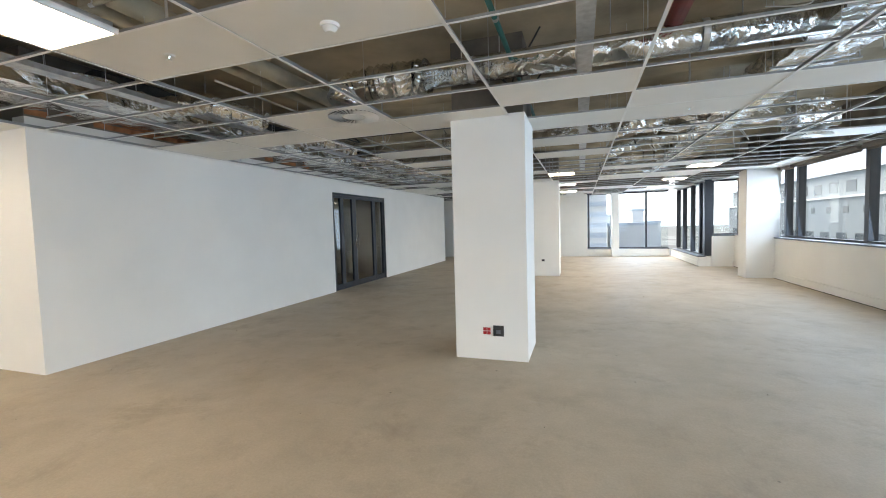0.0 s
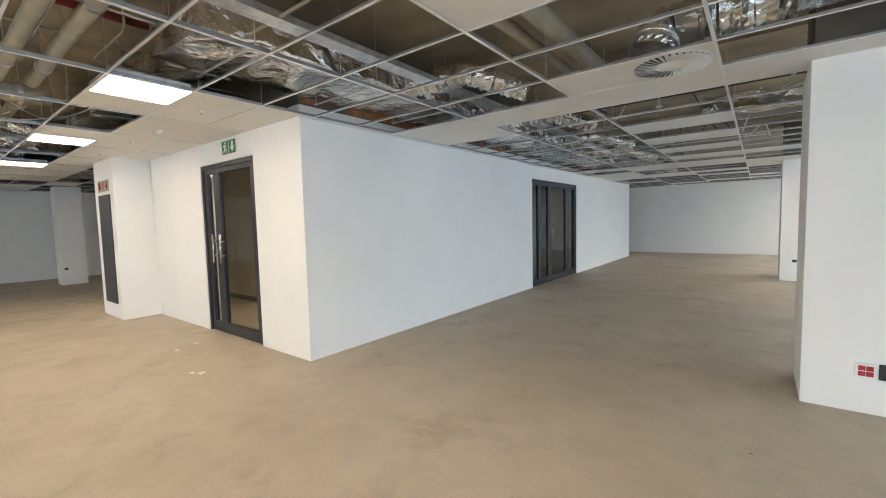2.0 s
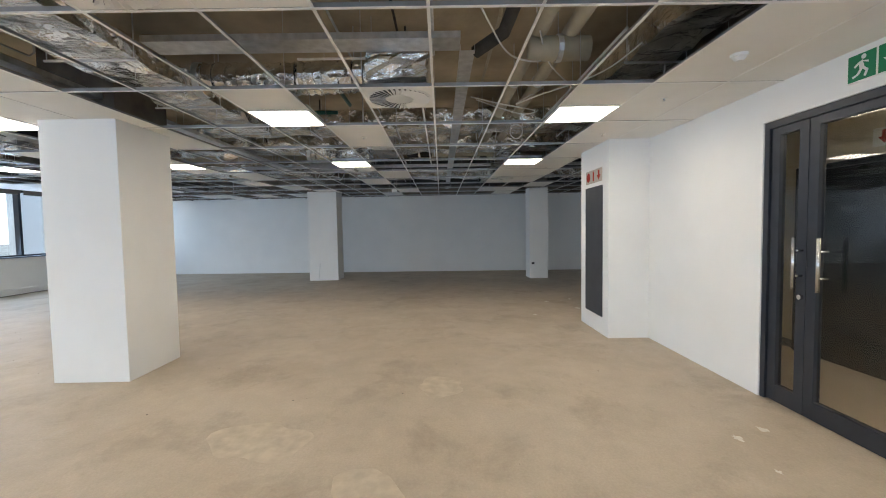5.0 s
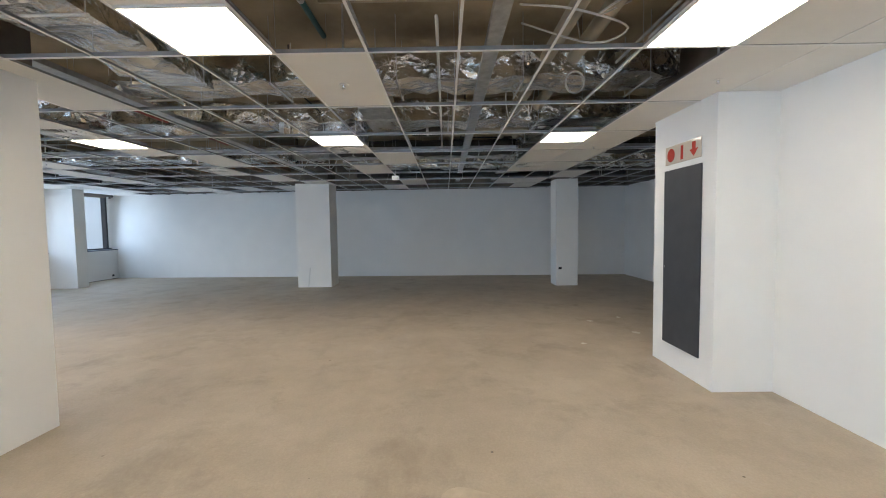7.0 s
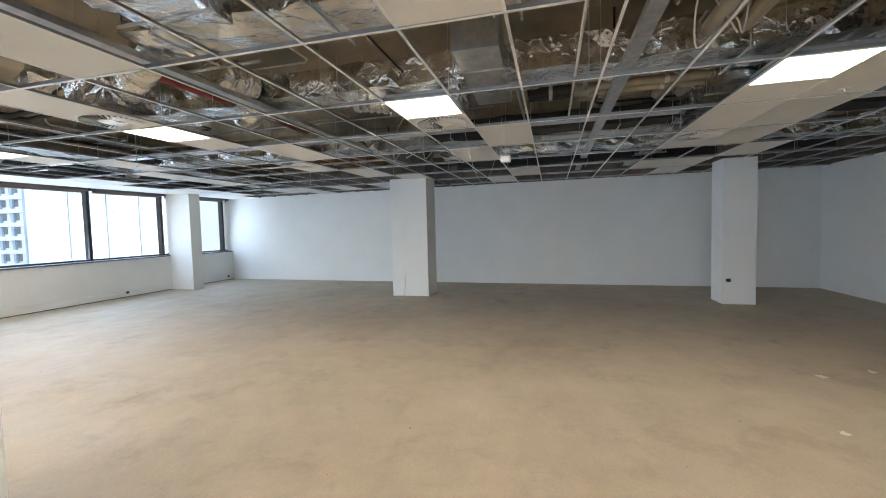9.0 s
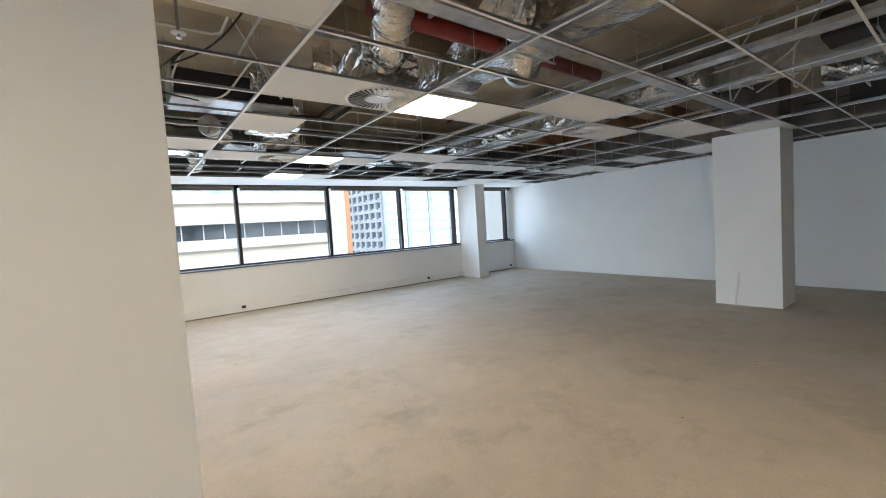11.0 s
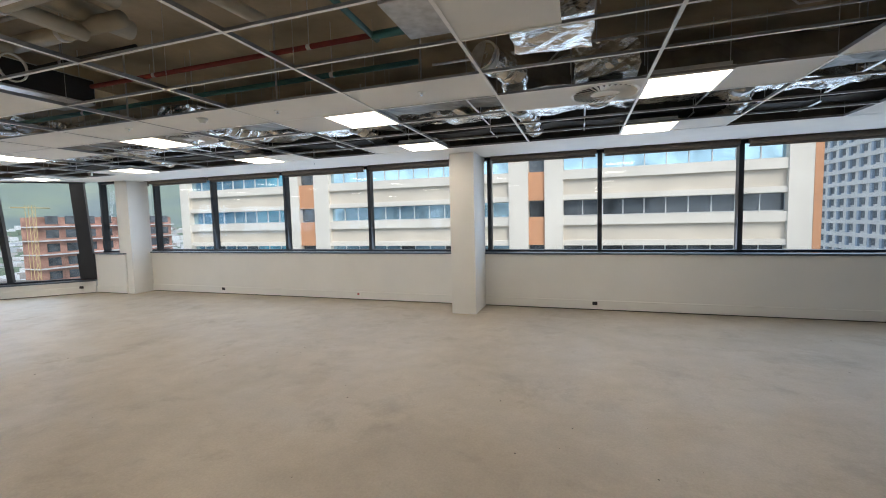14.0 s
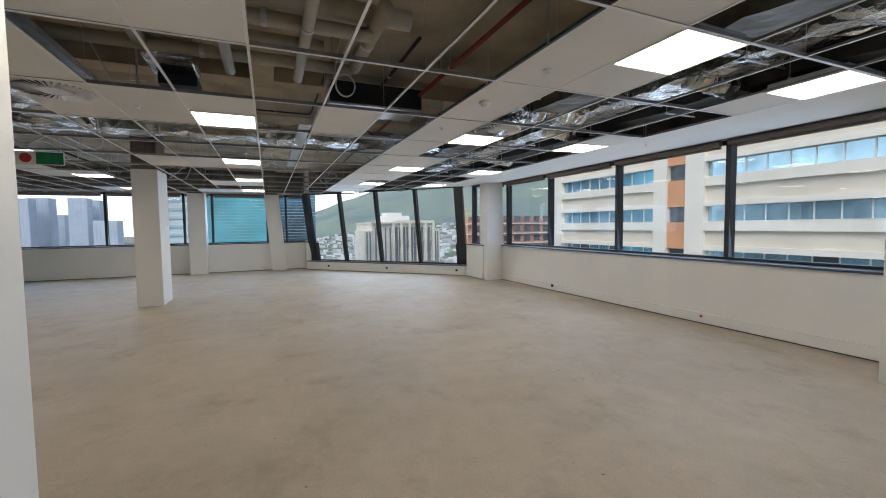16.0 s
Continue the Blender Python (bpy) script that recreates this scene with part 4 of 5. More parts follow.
for k in range(44):
    x, y, z = random.uniform(-17.5, -3.5), random.uniform(-9, 1.6), random.uniform(3.0, 3.4)
    if outside(x, y):
        continue
    r = random.choice((0.010, 0.012, 0.016))
    sx, sy = random.choice((-1, 1)), random.choice((-1, 1))
    a_, b2 = random.uniform(0.6, 1.8), random.uniform(0.5, 1.6)
    pts = [(x, y, SLAB - 0.02), (x, y, z + 0.05), (x + sx * 0.05, y, z), (x + sx * a_, y, z), (x + sx * (a_ + 0.06), y + sy * 0.06, z), (x + sx * (a_ + 0.06), y + sy * b2, z)]
    tagged(part("bent_conduit", tube(pts, r, 8), random.choice((M_GALV, M_PIPE, M_CABLE, M_LAG))), "thin bent conduit dropping from the soffit", "conduit", "bent conduits")

# downstand beams of the slab
for k, (x0, x1, y0, y1) in enumerate(((-13.1, -12.75, -2.9, 5.3), (-15.9, -15.6, -9.6, 5.3), (-5.2, -4.9, -9.6, 0.3), (-3.0, 4.5, 5.6, 5.9), (-5.4, 4.5, 9.9, 10.2), (-12.7, -5.2, -5.0, -4.75))):
    structure("beam", box(x0, x1, y0, y1, SLAB - 0.22, SLAB - 0.002), M_SLAB, "bare concrete downstand beam", "beam")

# hanger wires of the grid
bm = bmesh.new()
for i in range(-3, 16):
    for j in range(-16, 30, 2):
        x, y = X0 - 1.2 * i, 0.6 * j
        if not outside(x, y):
            put_tube(bm, [(x, y, CEIL + 0.03), (x, y, SLAB - 0.001)], 0.0022, 4, False)
tagged(part("hanger_wires", bm, M_GALV), "thin steel hanger wires of the ceiling grid", "hanger wires", kind="stuff")

# conduits and loose cables
random.seed(21)
for k in range(70):
    along = random.random() < 0.5
    z = random.uniform(2.92, 3.45)
    r = random.choice((0.010, 0.012, 0.016, 0.022))
    mat = random.choice((M_GALV, M_GALV, M_PIPE, M_CABLE, M_LAG))
    x, y = random.uniform(-18.5, 4), random.uniform(-9.3, 18)
    ln = random.uniform(2.5, 6)
    q = (x + ln, y, z) if along else (x, y + ln, z)
    if outside(x, y) or outside(q[0], q[1]):
        continue
    pipe("conduit", "thin service conduit under the soffit", [(x, y, z), q], r, mat)


def cable(label, points, r=0.006, mat=M_CABLE):
    cu = [Vector(p) for p in points]
    pts = []
    for k in range(len(cu) - 1):
        p0, p1, p2, p3 = cu[max(k - 1, 0)], cu[k], cu[k + 1], cu[min(k + 2, len(cu) - 1)]
        for s in range(6):
            u = s / 6
            pts.append(0.5 * ((2 * p1) + (p2 - p0) * u + (2 * p0 - 5 * p1 + 4 * p2 - p3) * u * u + (3 * p1 - p0 - 3 * p2 + p3) * u ** 3))
    pts.append(cu[-1])
    return tagged(part("cable", tube(pts, r, 6), mat, None, "", True), label, "cable", "loose cables")


def coil(x, y, z, r, turns=3):
    pts = [(x + 0.01 * math.sin(a * 0.7), y + r * math.cos(a), z + r * math.sin(a) * 1.15) for a in (2 * math.pi * s / 18 for s in range(18 * turns))]
    pts = [(x, y, SLAB - 0.01), (x, y + r, z + r * 1.6)] + pts
    tagged(part("cable_coil", tube(pts, 0.006, 6), M_CABLE, None, "", True), "loose coil of white cable hanging in the void", "cable", "loose cables")


for pts in ([(-8.9, 1.7, 3.1), (-8.6, 1.45, 2.92), (-8.2, 1.2, 2.86), (-7.9, 0.95, 2.95), (-7.6, 0.8, 3.2)],
            [(-9.4, 1.3, 3.2), (-9.0, 0.9, 2.9), (-8.5, 1.0, 2.82), (-8.1, 1.5, 2.9), (-7.8, 1.8, 3.1)],
            [(-9.0, 0.4, 2.98), (-8.8, 0.7, 2.84), (-9.0, 1.1, 2.82), (-9.4, 1.0, 2.9), (-9.5, 0.5, 3.1)],
            [(-7.2, 0.2, 3.3), (-7.3, 0.4, 2.95), (-7.6, 0.6, 2.85), (-7.9, 0.9, 2.92), (-8.2, 0.9, 3.15)]):
    cable("loose white cable looping through the ceiling void", pts, 0.007)
coil(-10.1, 1.10, 2.85, 0.085)
coil(-6.7, -5.6, 2.88, 0.09)
random.seed(5)
for k in range(46):
    x, y = random.choice(((random.uniform(-18, 3.5), random.uniform(-9, 1.7)), (random.uniform(-4.5, 3.5), random.uniform(2, 16))))
    if outside(x, y):
        continue
    pts = [(x, y, SLAB - 0.01)]
    z = random.uniform(2.85, 3.2)
    for s in range(5):
        x, y, z = x + random.uniform(-0.45, 0.45), y + random.uniform(-0.45, 0.45), random.uniform(2.8, 3.25)
        pts.append((x, y, z))
    cable("loose cable looping through the ceiling void", pts, random.choice((0.005, 0.007, 0.01)), random.choice((M_CABLE, M_CABLE, M_LAG)))

# device dangling on its wires below the grid
dang = thing("hanging_sensor", "small white ceiling sensor dangling on loose wires", "sensor", Matrix.Translation((-12.41, -0.84, 2.28)))
part("housing", box(-0.05, 0.05, -0.05, 0.05, -0.03, 0.03, 0.012), M_WHITE, dang)
part("wire", tube([(0, 0, 0.031), (0.004, 0.008, 0.25), (0.008, 0.01, 0.6), (0, 0, 1.26)], 0.0016, 6), M_CABLE, dang)
loop = [(0.02 * math.sin(3 * u_), -0.03 - 0.42 * u_, 0.42 - 2.6 * u_ * (1 - u_)) for u_ in (k / 16 for k in range(17))]
part("loop", tube([(0.0, -0.03, 1.26), *loop, (0.0, -0.46, 1.26)], 0.0016, 6), M_CABLE, dang, "", True)


# ---- doors ----
def glazed_door(name, label, m, width, height, leaves, handles):
    """Aluminium door set in local x (0..width), y = 0 the wall's face, opening upwards in z. leaves: (x from, x to) of each glazed panel."""
    d = thing(name, label, "door", m, kind="structure")
    bm = box(0.003, 0.055, 0.012, 0.13, 0.002, height - 0.003)
    put_box(bm, width - 0.055, width - 0.003, 0.012, 0.13, 0.002, height - 0.003)
    put_box(bm, 0.056, width - 0.056, 0.012, 0.13, height - 0.06, height - 0.003)
    part("frame", bm, M_FRAME, d, "dark grey aluminium frame")
    for a, b_, st in leaves:
        bm = box(a, a + st, 0.03, 0.085, 0.008, height - 0.064, 0.003)
        put_box(bm, b_ - st, b_, 0.03, 0.085, 0.008, height - 0.064)
        put_box(bm, a + st, b_ - st, 0.03, 0.085, 0.008, 0.15)
        put_box(bm, a + st, b_ - st, 0.03, 0.085, height - 0.125, height - 0.064)
        st_ob = part("stiles", bm, M_FRAME, d)
        g_ = part("pane", box(a + st - 0.005, b_ - st + 0.005, 0.054, 0.062, 0.145, height - 0.12), M_DOORGLASS, st_ob)
        g_.visible_shadow = False
    for hx in handles:
        bm = tube([(hx, -0.045, 1.02), (hx, -0.045, 1.42)], 0.014, 14)
        put_tube(bm, [(hx, -0.035, 1.12), (hx, 0.028, 1.12)], 0.009, 10)
        put_tube(bm, [(hx, -0.035, 1.32), (hx, 0.028, 1.32)], 0.009, 10)
        part("pull_handle", bm, M_STEEL, d, "brushed steel pull handle", True)
    bm = tube([(handles[0], 0.005, 0.95), (handles[0], 0.029, 0.95)], 0.02, 14)
    part("lock", bm, M_STEEL, d)
    return d


glazed_door("door_2", "tall closed glazed door in a dark aluminium frame", Matrix.Translation((D2[0], CORE_Y, 0)), D2[1] - D2[0], D2[2],
            ((0.06, 0.415, 0.085), (0.42, 1.45, 0.085)), (0.385, 0.60))
glazed_door("door_1", "wide glazed double door in a dark aluminium frame", Matrix.Translation((CORE_X, D1[0], 0)) @ pose(0, 0, 0, 0, 0, 90), D1[1] - D1[0], D1[2],
            ((0.06, 0.42, 0.04), (0.425, 1.02, 0.09), (1.025, 2.12, 0.09), (2.125, 2.69, 0.06)), (1.08, 0.96))

# lift lobby behind the doors
M_LOBBY = plain("lobby_paint", (0.62, 0.56, 0.45), 0.7, grain=0.02, scale=2, bump=0.05, bump_scale=150)
M_DARKGLASS = plain("dark_glass", (0.012, 0.013, 0.015), 0.06, 0.0, grain=0.02, scale=2)
bm = box(-10.6, -5.8, 4.35, 4.45, 0, 2.65)
put_box(bm, -10.7, -10.6, CORE_Y + T + 0.002, 4.45, 0, 2.65)
put_box(bm, -5.8, -5.70, CORE_Y + T + 0.002, 4.45, 0, 2.65)
structure("wall_lobby", bm, M_LOBBY, "beige lift lobby wall", "wall")
structure("ceiling_lobby", box(-10.7, -5.7, CORE_Y + T + 0.002, 4.45, 2.652, 2.70), M_TILE, "white lobby ceiling", "ceiling")
# opaque panel whose near-black colour is the dark space behind the glass
structure("door_3", box(-9.25, -7.9, 4.30, 4.347, 0.003, 2.12), M_DARKGLASS, "dark glossy panel for a glass door onto a dark space", "door")
bm = box(-9.31, -9.253, 4.285, 4.347, 0.003, 2.18)
put_box(bm, -7.897, -7.84, 4.285, 4.347, 0.003, 2.18)
put_box(bm, -9.252, -7.898, 4.285, 4.347, 2.123, 2.18)
structure("door_frame", bm, M_FRAME, "dark aluminium frame of the inner door", "door frame")
bm = box(-10.598, -9.312, 4.335, 4.348, 0.002, 0.10)
put_box(bm, -7.838, -5.802, 4.335, 4.348, 0.002, 0.10)
structure("baseboard", bm, M_SILL, "dark skirting along the lobby wall", "baseboard")
copy_thing(lamp, Matrix.Translation((-7.2, 3.72, 2.65)))
bm = box(-9.0, -5.70, 7.6, 7.7, 0, 2.65)
put_box(bm, -9.0, -5.70, 12.2, 12.3, 0, 2.65)
put_box(bm, -9.1, -9.0, 7.6, 12.3, 0, 2.65)
structure("wall_passage", bm, M_LOBBY, "beige passage wall", "wall")
structure("ceiling_passage", box(-9.1, -5.70, 7.6, 12.3, 2.652, 2.70), M_TILE, "white passage ceiling", "ceiling")
structure("door_4", box(-8.997, -8.95, 9.3, 10.3, 0.003, 2.1), M_DARKGLASS, "dark glossy door", "door")


# ---- signs and cabinet ----
def flat(bm, pts, z0=0.0, z1=0.002):
    lo = [bm.verts.new((x, z0, y)) for x, y in pts]
    hi = [bm.verts.new((x, z1, y)) for x, y in pts]
    bm.faces.new(lo)
    bm.faces.new(hi)
    n = len(pts)
    for s in range(n):
        bm.faces.new((lo[s], lo[(s + 1) % n], hi[(s + 1) % n], hi[s]))
    return bm


def arrow_pts(cx, cz, h, w):
    return [(cx - w * 0.2, cz + h / 2), (cx + w * 0.2, cz + h / 2), (cx + w * 0.2, cz), (cx + w / 2, cz), (cx, cz - h / 2), (cx - w / 2, cz), (cx - w * 0.2, cz)]


def round_pts(cx, cz, r, n=18):
    return [(cx + r * math.cos(2 * math.pi * s / n), cz + r * math.sin(2 * math.pi * s / n)) for s in range(n)]


def exit_sign(m):
    s = thing("exit_sign", "green emergency exit sign with white pictogram and arrow", "exit sign", m)
    part("board", box(-0.2, 0.2, -0.012, -0.001, -0.095, 0.095, 0.002), M_WHITE, s)
    for cx in (-0.098, 0.098):
        part("field", box(cx - 0.09, cx + 0.09, -0.0145, -0.0125, -0.086, 0.086), M_GREEN, s, "green field")
    bm = bmesh.new()
    flat(bm, arrow_pts(0.098, 0, 0.13, 0.12), -0.0165, -0.015)
    part("arrow", bm, M_WHITE, s)
    bm = bmesh.new()
    for limb in (((-0.118, 0.030), (-0.092, 0.042), (-0.078, -0.008), (-0.108, -0.016)),
                 ((-0.105, -0.010), (-0.085, -0.010), (-0.112, -0.050), (-0.128, -0.044)),
                 ((-0.126, -0.040), (-0.116, -0.052), (-0.152, -0.066), (-0.158, -0.054)),
                 ((-0.098, -0.008), (-0.078, -0.006), (-0.052, -0.030), (-0.064, -0.042)),
                 ((-0.066, -0.028), (-0.052, -0.034), (-0.068, -0.072), (-0.082, -0.066)),
                 ((-0.100, 0.040), (-0.090, 0.030), (-0.052, 0.012), (-0.054, 0.026)),
                 ((-0.112, 0.036), (-0.104, 0.024), (-0.140, 0.000), (-0.148, 0.012))):
        flat(bm, limb, -0.0165, -0.015)
    flat(bm, round_pts(-0.084, 0.060, 0.016, 12), -0.0165, -0.015)
    part("pictogram", bm, M_WHITE, s)
    return s


exit_sign(Matrix.Translation((-7.065, CORE_Y, 2.565)))
fs = thing("fire_equipment_sign", "glossy cream sign with three red fire equipment symbols", "sign", Matrix.Translation((-10.47, 2.31, 2.265)))
fs_board = part("board", box(-0.31, 0.31, -0.010, -0.001, -0.095, 0.095, 0.002), M_SIGN, fs)
bm = bmesh.new()
flat(bm, round_pts(-0.2, 0.0, 0.07), -0.0125, -0.0105)
part("disc_symbol", bm, M_SIGNRED, fs_board)
part("bar_symbol", box(-0.022, 0.022, -0.0125, -0.0105, -0.07, 0.07), M_SIGNRED, fs_board)
bm = bmesh.new()
flat(bm, arrow_pts(0.2, 0, 0.14, 0.14), -0.0125, -0.0105)
part("arrow_symbol", bm, M_SIGNRED, fs_board)
cab = thing("hose_cabinet", "tall dark grey flush cabinet door in the white riser", "cabinet", Matrix.Translation((-10.465, 2.31, 1.18)))
cab_door = part("door", box(-0.325, 0.325, -0.014, -0.001, -0.93, 0.93, 0.003), M_PANEL, cab)
part("keyhole", tube([(-0.29, -0.018, -0.1), (-0.29, -0.0145, -0.1)], 0.012, 12), M_STEEL, cab_door)
hs = thing("hose_sign", "white sign with a red arrow and hose symbol", "sign", Matrix.Translation((-8.3, 4.35, 2.36)))
part("board", box(-0.2, 0.2, -0.010, -0.001, -0.09, 0.09), M_WHITE, hs)
bm = bmesh.new()
flat(bm, arrow_pts(-0.09, 0, 0.13, 0.12), -0.0125, -0.0105)
part("arrow_symbol", bm, M_RED, hs)
part("hose_symbol", box(0.05, 0.13, -0.0125, -0.0105, -0.06, 0.05), M_RED, hs)
hang_sign = thing("hanging_sign", "double-sided hanging exit and fire equipment sign", "sign", pose(*SIGN_POS, 0, 0, -90))
part("board", box(-0.32, 0.32, -0.006, 0.006, -0.09, 0.09), M_WHITE, hang_sign)
part("field", box(0.02, 0.31, -0.009, -0.0065, -0.08, 0.08), M_GREEN, hang_sign)
bm = bmesh.new()
flat(bm, round_pts(-0.09, 0, 0.065), -0.009, -0.0065)
part("disc_symbol", bm, M_RED, hang_sign)
part("bar_symbol", box(-0.27, -0.21, -0.009, -0.0065, -0.06, 0.06), M_RED, hang_sign)
for dx in (-0.28, 0.28):
    part("chain", tube([(dx, 0, 0.091), (dx, 0, SLAB - SIGN_POS[2] - 0.001)], 0.003, 6), M_GALV, hang_sign)
copy_thing(hang_sign, pose(-0.05, 16.2, 2.52, 0, 0, 180))


# ---- sockets ----
def socket(m, plate, label):
    s = thing("power_socket", label, "socket", m, "power sockets")
    face = part("plate", box(-0.04, 0.04, -0.012, -0.001, -0.03, 0.03, 0.003), plate, s)
    part("insert", box(-0.022, 0.022, -0.016, -0.0125, -0.018, 0.018, 0.002), M_RED if plate == M_WHITE else M_BLACK, face)
    return s


s0 = thing("power_socket", "white socket plate with red outlets on the column", "socket", Matrix.Translation((-0.875, 4.54, 0.33)), "power sockets")
s0_plate = part("plate", box(-0.06, 0.06, -0.012, -0.001, -0.06, 0.06, 0.004), M_WHITE, s0)
for dx, dz in ((-0.022, 0.022), (0.022, 0.022), (-0.022, -0.02), (0.022, -0.02)):
    part("outlet", box(dx - 0.02, dx + 0.02, -0.017, -0.0125, dz - 0.018, dz + 0.018, 0.003), M_RED, s0_plate, "red outlet")
s1 = thing("power_socket", "black socket plate on the column", "socket", Matrix.Translation((-0.745, 4.54, 0.335)), "power sockets")
s1_plate = part("plate", box(-0.06, 0.06, -0.012, -0.001, -0.06, 0.06, 0.004), M_BLACK, s1)
part("insert", box(-0.025, 0.025, -0.019, -0.0125, -0.03, 0.01, 0.003), M_SILL, s1_plate)
SK = "small dark socket on the skirting trunking"
for x, mat in ((-3.02, M_BLACK), (-6.58, M_WHITE), (-11.14, M_BLACK), (-16.0, M_BLACK), (-19.4, M_BLACK)):
    socket(Matrix.Translation((x, SOUTH + 0.028, 0.12)) @ pose(0, 0, 0, 0, 0, 180), mat, SK)
for x, y in ((EAST - 0.028, -3.8), (EAST - 0.028, 1.0), (EAST_N - 0.028, 10.85), (EAST_N - 0.028, 7.4)):
    socket(Matrix.Translation((x, y, 0.12)) @ pose(0, 0, 0, 0, 0, 90), M_BLACK, SK)
u = Vector((0.5 - 5.0, -10.38 + 6.15, 0)).normalized()
for s in (1.0, 3.4, 5.9):
    p = Vector((5.0, -6.15, 0.16)) + u * s - Vector((-u.y, u.x, 0)) * 0.028
    socket(Matrix.Translation(p) @ pose(0, 0, 0, 0, 0, math.degrees(math.atan2(u.y, u.x))), M_BLACK, SK)
socket(Matrix.Translation((-16.7, 2.8, 0.45)) @ pose(0, 0, 0, 0, 0, 90), M_BLACK, "small dark socket on the column")
socket(Matrix.Translation((-0.9, 12.12, 0.45)), M_BLACK, "small dark socket on the column")
tagged(part("cable_stub", tube([(-16.93, -3.72, 0.0), (-16.92, -3.66, 0.52)], 0.012, 8), M_CABLE), "white conduit stub leaning on the column", "conduit")

# pale patches of filler and adhesive on the screed
M_PATCH = plain("filler", (0.50, 0.425, 0.322), 0.7, grain=0.07, scale=9, bump=0.2, bump_scale=50)
random.seed(3)
for x, y, rx, ry in PATCHES:
    bm = bmesh.new()
    n = 30
    ph = random.uniform(0, 6)
    vs_ = []
    for s in range(n):
        a = 2 * math.pi * s / n
        k = 1 + 0.20 * math.sin(2 * a + ph) + 0.09 * math.sin(5 * a + 2 * ph) + random.uniform(-0.02, 0.02)
        vs_.append(bm.verts.new((x + rx * k * math.cos(a), y + ry * k * math.sin(a), 0.0015)))
    bm.faces.new(vs_)
    tagged(part("floor_patch", bm, M_PATCH), "pale irregular patch of dried filler on the screed", "floor patch", "floor patches")


# comma-shaped skim of filler and small pale flakes
bm = bmesh.new()
spine = ((-6.93, -0.62, 0.05), (-6.86, -0.52, 0.16), (-6.75, -0.42, 0.19), (-6.62, -0.28, 0.13), (-6.50, -0.15, 0.07), (-6.36, 0.01, 0.02))
rings = []
for k, (x, y, w) in enumerate(spine):
    rings.append((bm.verts.new((x - w * 0.75, y + w * 0.65, 0.0016)), bm.verts.new((x + w * 0.75, y - w * 0.65, 0.0016))))
for a, b_ in zip(rings, rings[1:]):
    bm.faces.new((a[0], a[1], b_[1], b_[0]))
bmesh.ops.subdivide_edges(bm, edges=bm.edges[:], cuts=2, smooth=0.6, use_grid_fill=True)
for v_ in bm.verts:
    v_.co.x += 0.012 * noise.noise(v_.co * 14)
    v_.co.y += 0.012 * noise.noise(v_.co * 14 + Vector((3, 1, 0)))
    v_.co.z = 0.0016
tagged(part("floor_patch", bm, M_PATCH), "pale comma-shaped skim of filler on the screed", "floor patch", "floor patches")
M_FLAKE = plain("paint_flake", (0.68, 0.65, 0.58), 0.8, grain=0.05, scale=20)
random.seed(19)
for x, y, r in ((-6.24, 1.93, 0.05), (-6.14, 1.99, 0.06), (-7.27, 2.15, 0.05), (-7.39, 2.42, 0.05), (-6.86, 2.11, 0.03), (-12.8, 2.2, 0.06), (-13.04, 2.75, 0.06), (-12.05, 2.6, 0.08), (-11.54, 1.67, 0.05)):
    bm = bmesh.new()
    vs_ = []
    for s in range(16):
        a = 2 * math.pi * s / 16
        k = random.uniform(0.45, 1.25)
        vs_.append(bm.verts.new((x + r * k * math.cos(a), y + r * 0.7 * k * math.sin(a), 0.0016)))
    bm.faces.new(vs_)
    tagged(part("paint_splash", bm, M_FLAKE), "small white paint splash on the screed", "paint splash", "paint splashes")
M_CRUMB = plain("grit", (0.15, 0.125, 0.10), 0.9, grain=0.1, scale=40)
verts, faces = [], []
for k in range(260):
    x, y = random.choice(((random.uniform(-18, 4), random.uniform(-10, 1.8)), (random.uniform(-5, 4), random.uniform(2, 14)), (random.uniform(-12, -3), random.uniform(-8, -4))))
    r = random.choice((0.003, 0.004, 0.005, 0.009))
    o = len(verts)
    a0 = random.uniform(0, 6)
    for s in range(5):
        verts.append((x + r * random.uniform(0.6, 1.3) * math.cos(a0 + s * 1.256), y + r * random.uniform(0.6, 1.3) * math.sin(a0 + s * 1.256), 0.0005))
    verts.append((x, y, r * 0.6))
    faces += [(o + s, o + (s + 1) % 5, o + 5) for s in range(5)]
me = bpy.data.meshes.new("floor_grit")
me.from_pydata(verts, [], faces)
me.materials.append(M_CRUMB)
tagged(new("floor_grit", me), "scattered dark grit and crumbs on the screed", "grit", kind="stuff")


# ---- outdoors ----
GROUND = -36.0
M_GROUND = plain("city_ground", (0.16, 0.17, 0.16), 0.9, grain=0.25, scale=0.02)
M_CREAM = plain("cream_concrete", (0.74, 0.69, 0.62), 0.85, grain=0.04, scale=0.3, bump=0.1, bump_scale=8)
M_CREAM2 = plain("cream_panel", (0.65, 0.58, 0.49), 0.85, grain=0.05, scale=0.4)
M_ORANGE = plain("orange_panel", (0.62, 0.31, 0.17), 0.8, grain=0.04, scale=0.5)
# cyan in the glass colour stands in for reflected sky
M_CITYGLASS = plain("city_glass", (0.40, 0.58, 0.68), 0.12, 0.75, grain=0.18, scale=0.5)
M_DARKWIN = plain("dark_window", (0.09, 0.105, 0.12), 0.08, 0.2, grain=0.3, scale=0.5)
M_PALE = plain("pale_render", (0.62, 0.63, 0.64), 0.85, grain=0.05, scale=0.2)
M_GREY = plain("grey_render", (0.46, 0.51, 0.58), 0.85, grain=0.06, scale=0.2)
M_BLUEGREY = plain("bluegrey_pier", (0.40, 0.48, 0.58), 0.7, grain=0.06, scale=0.3)
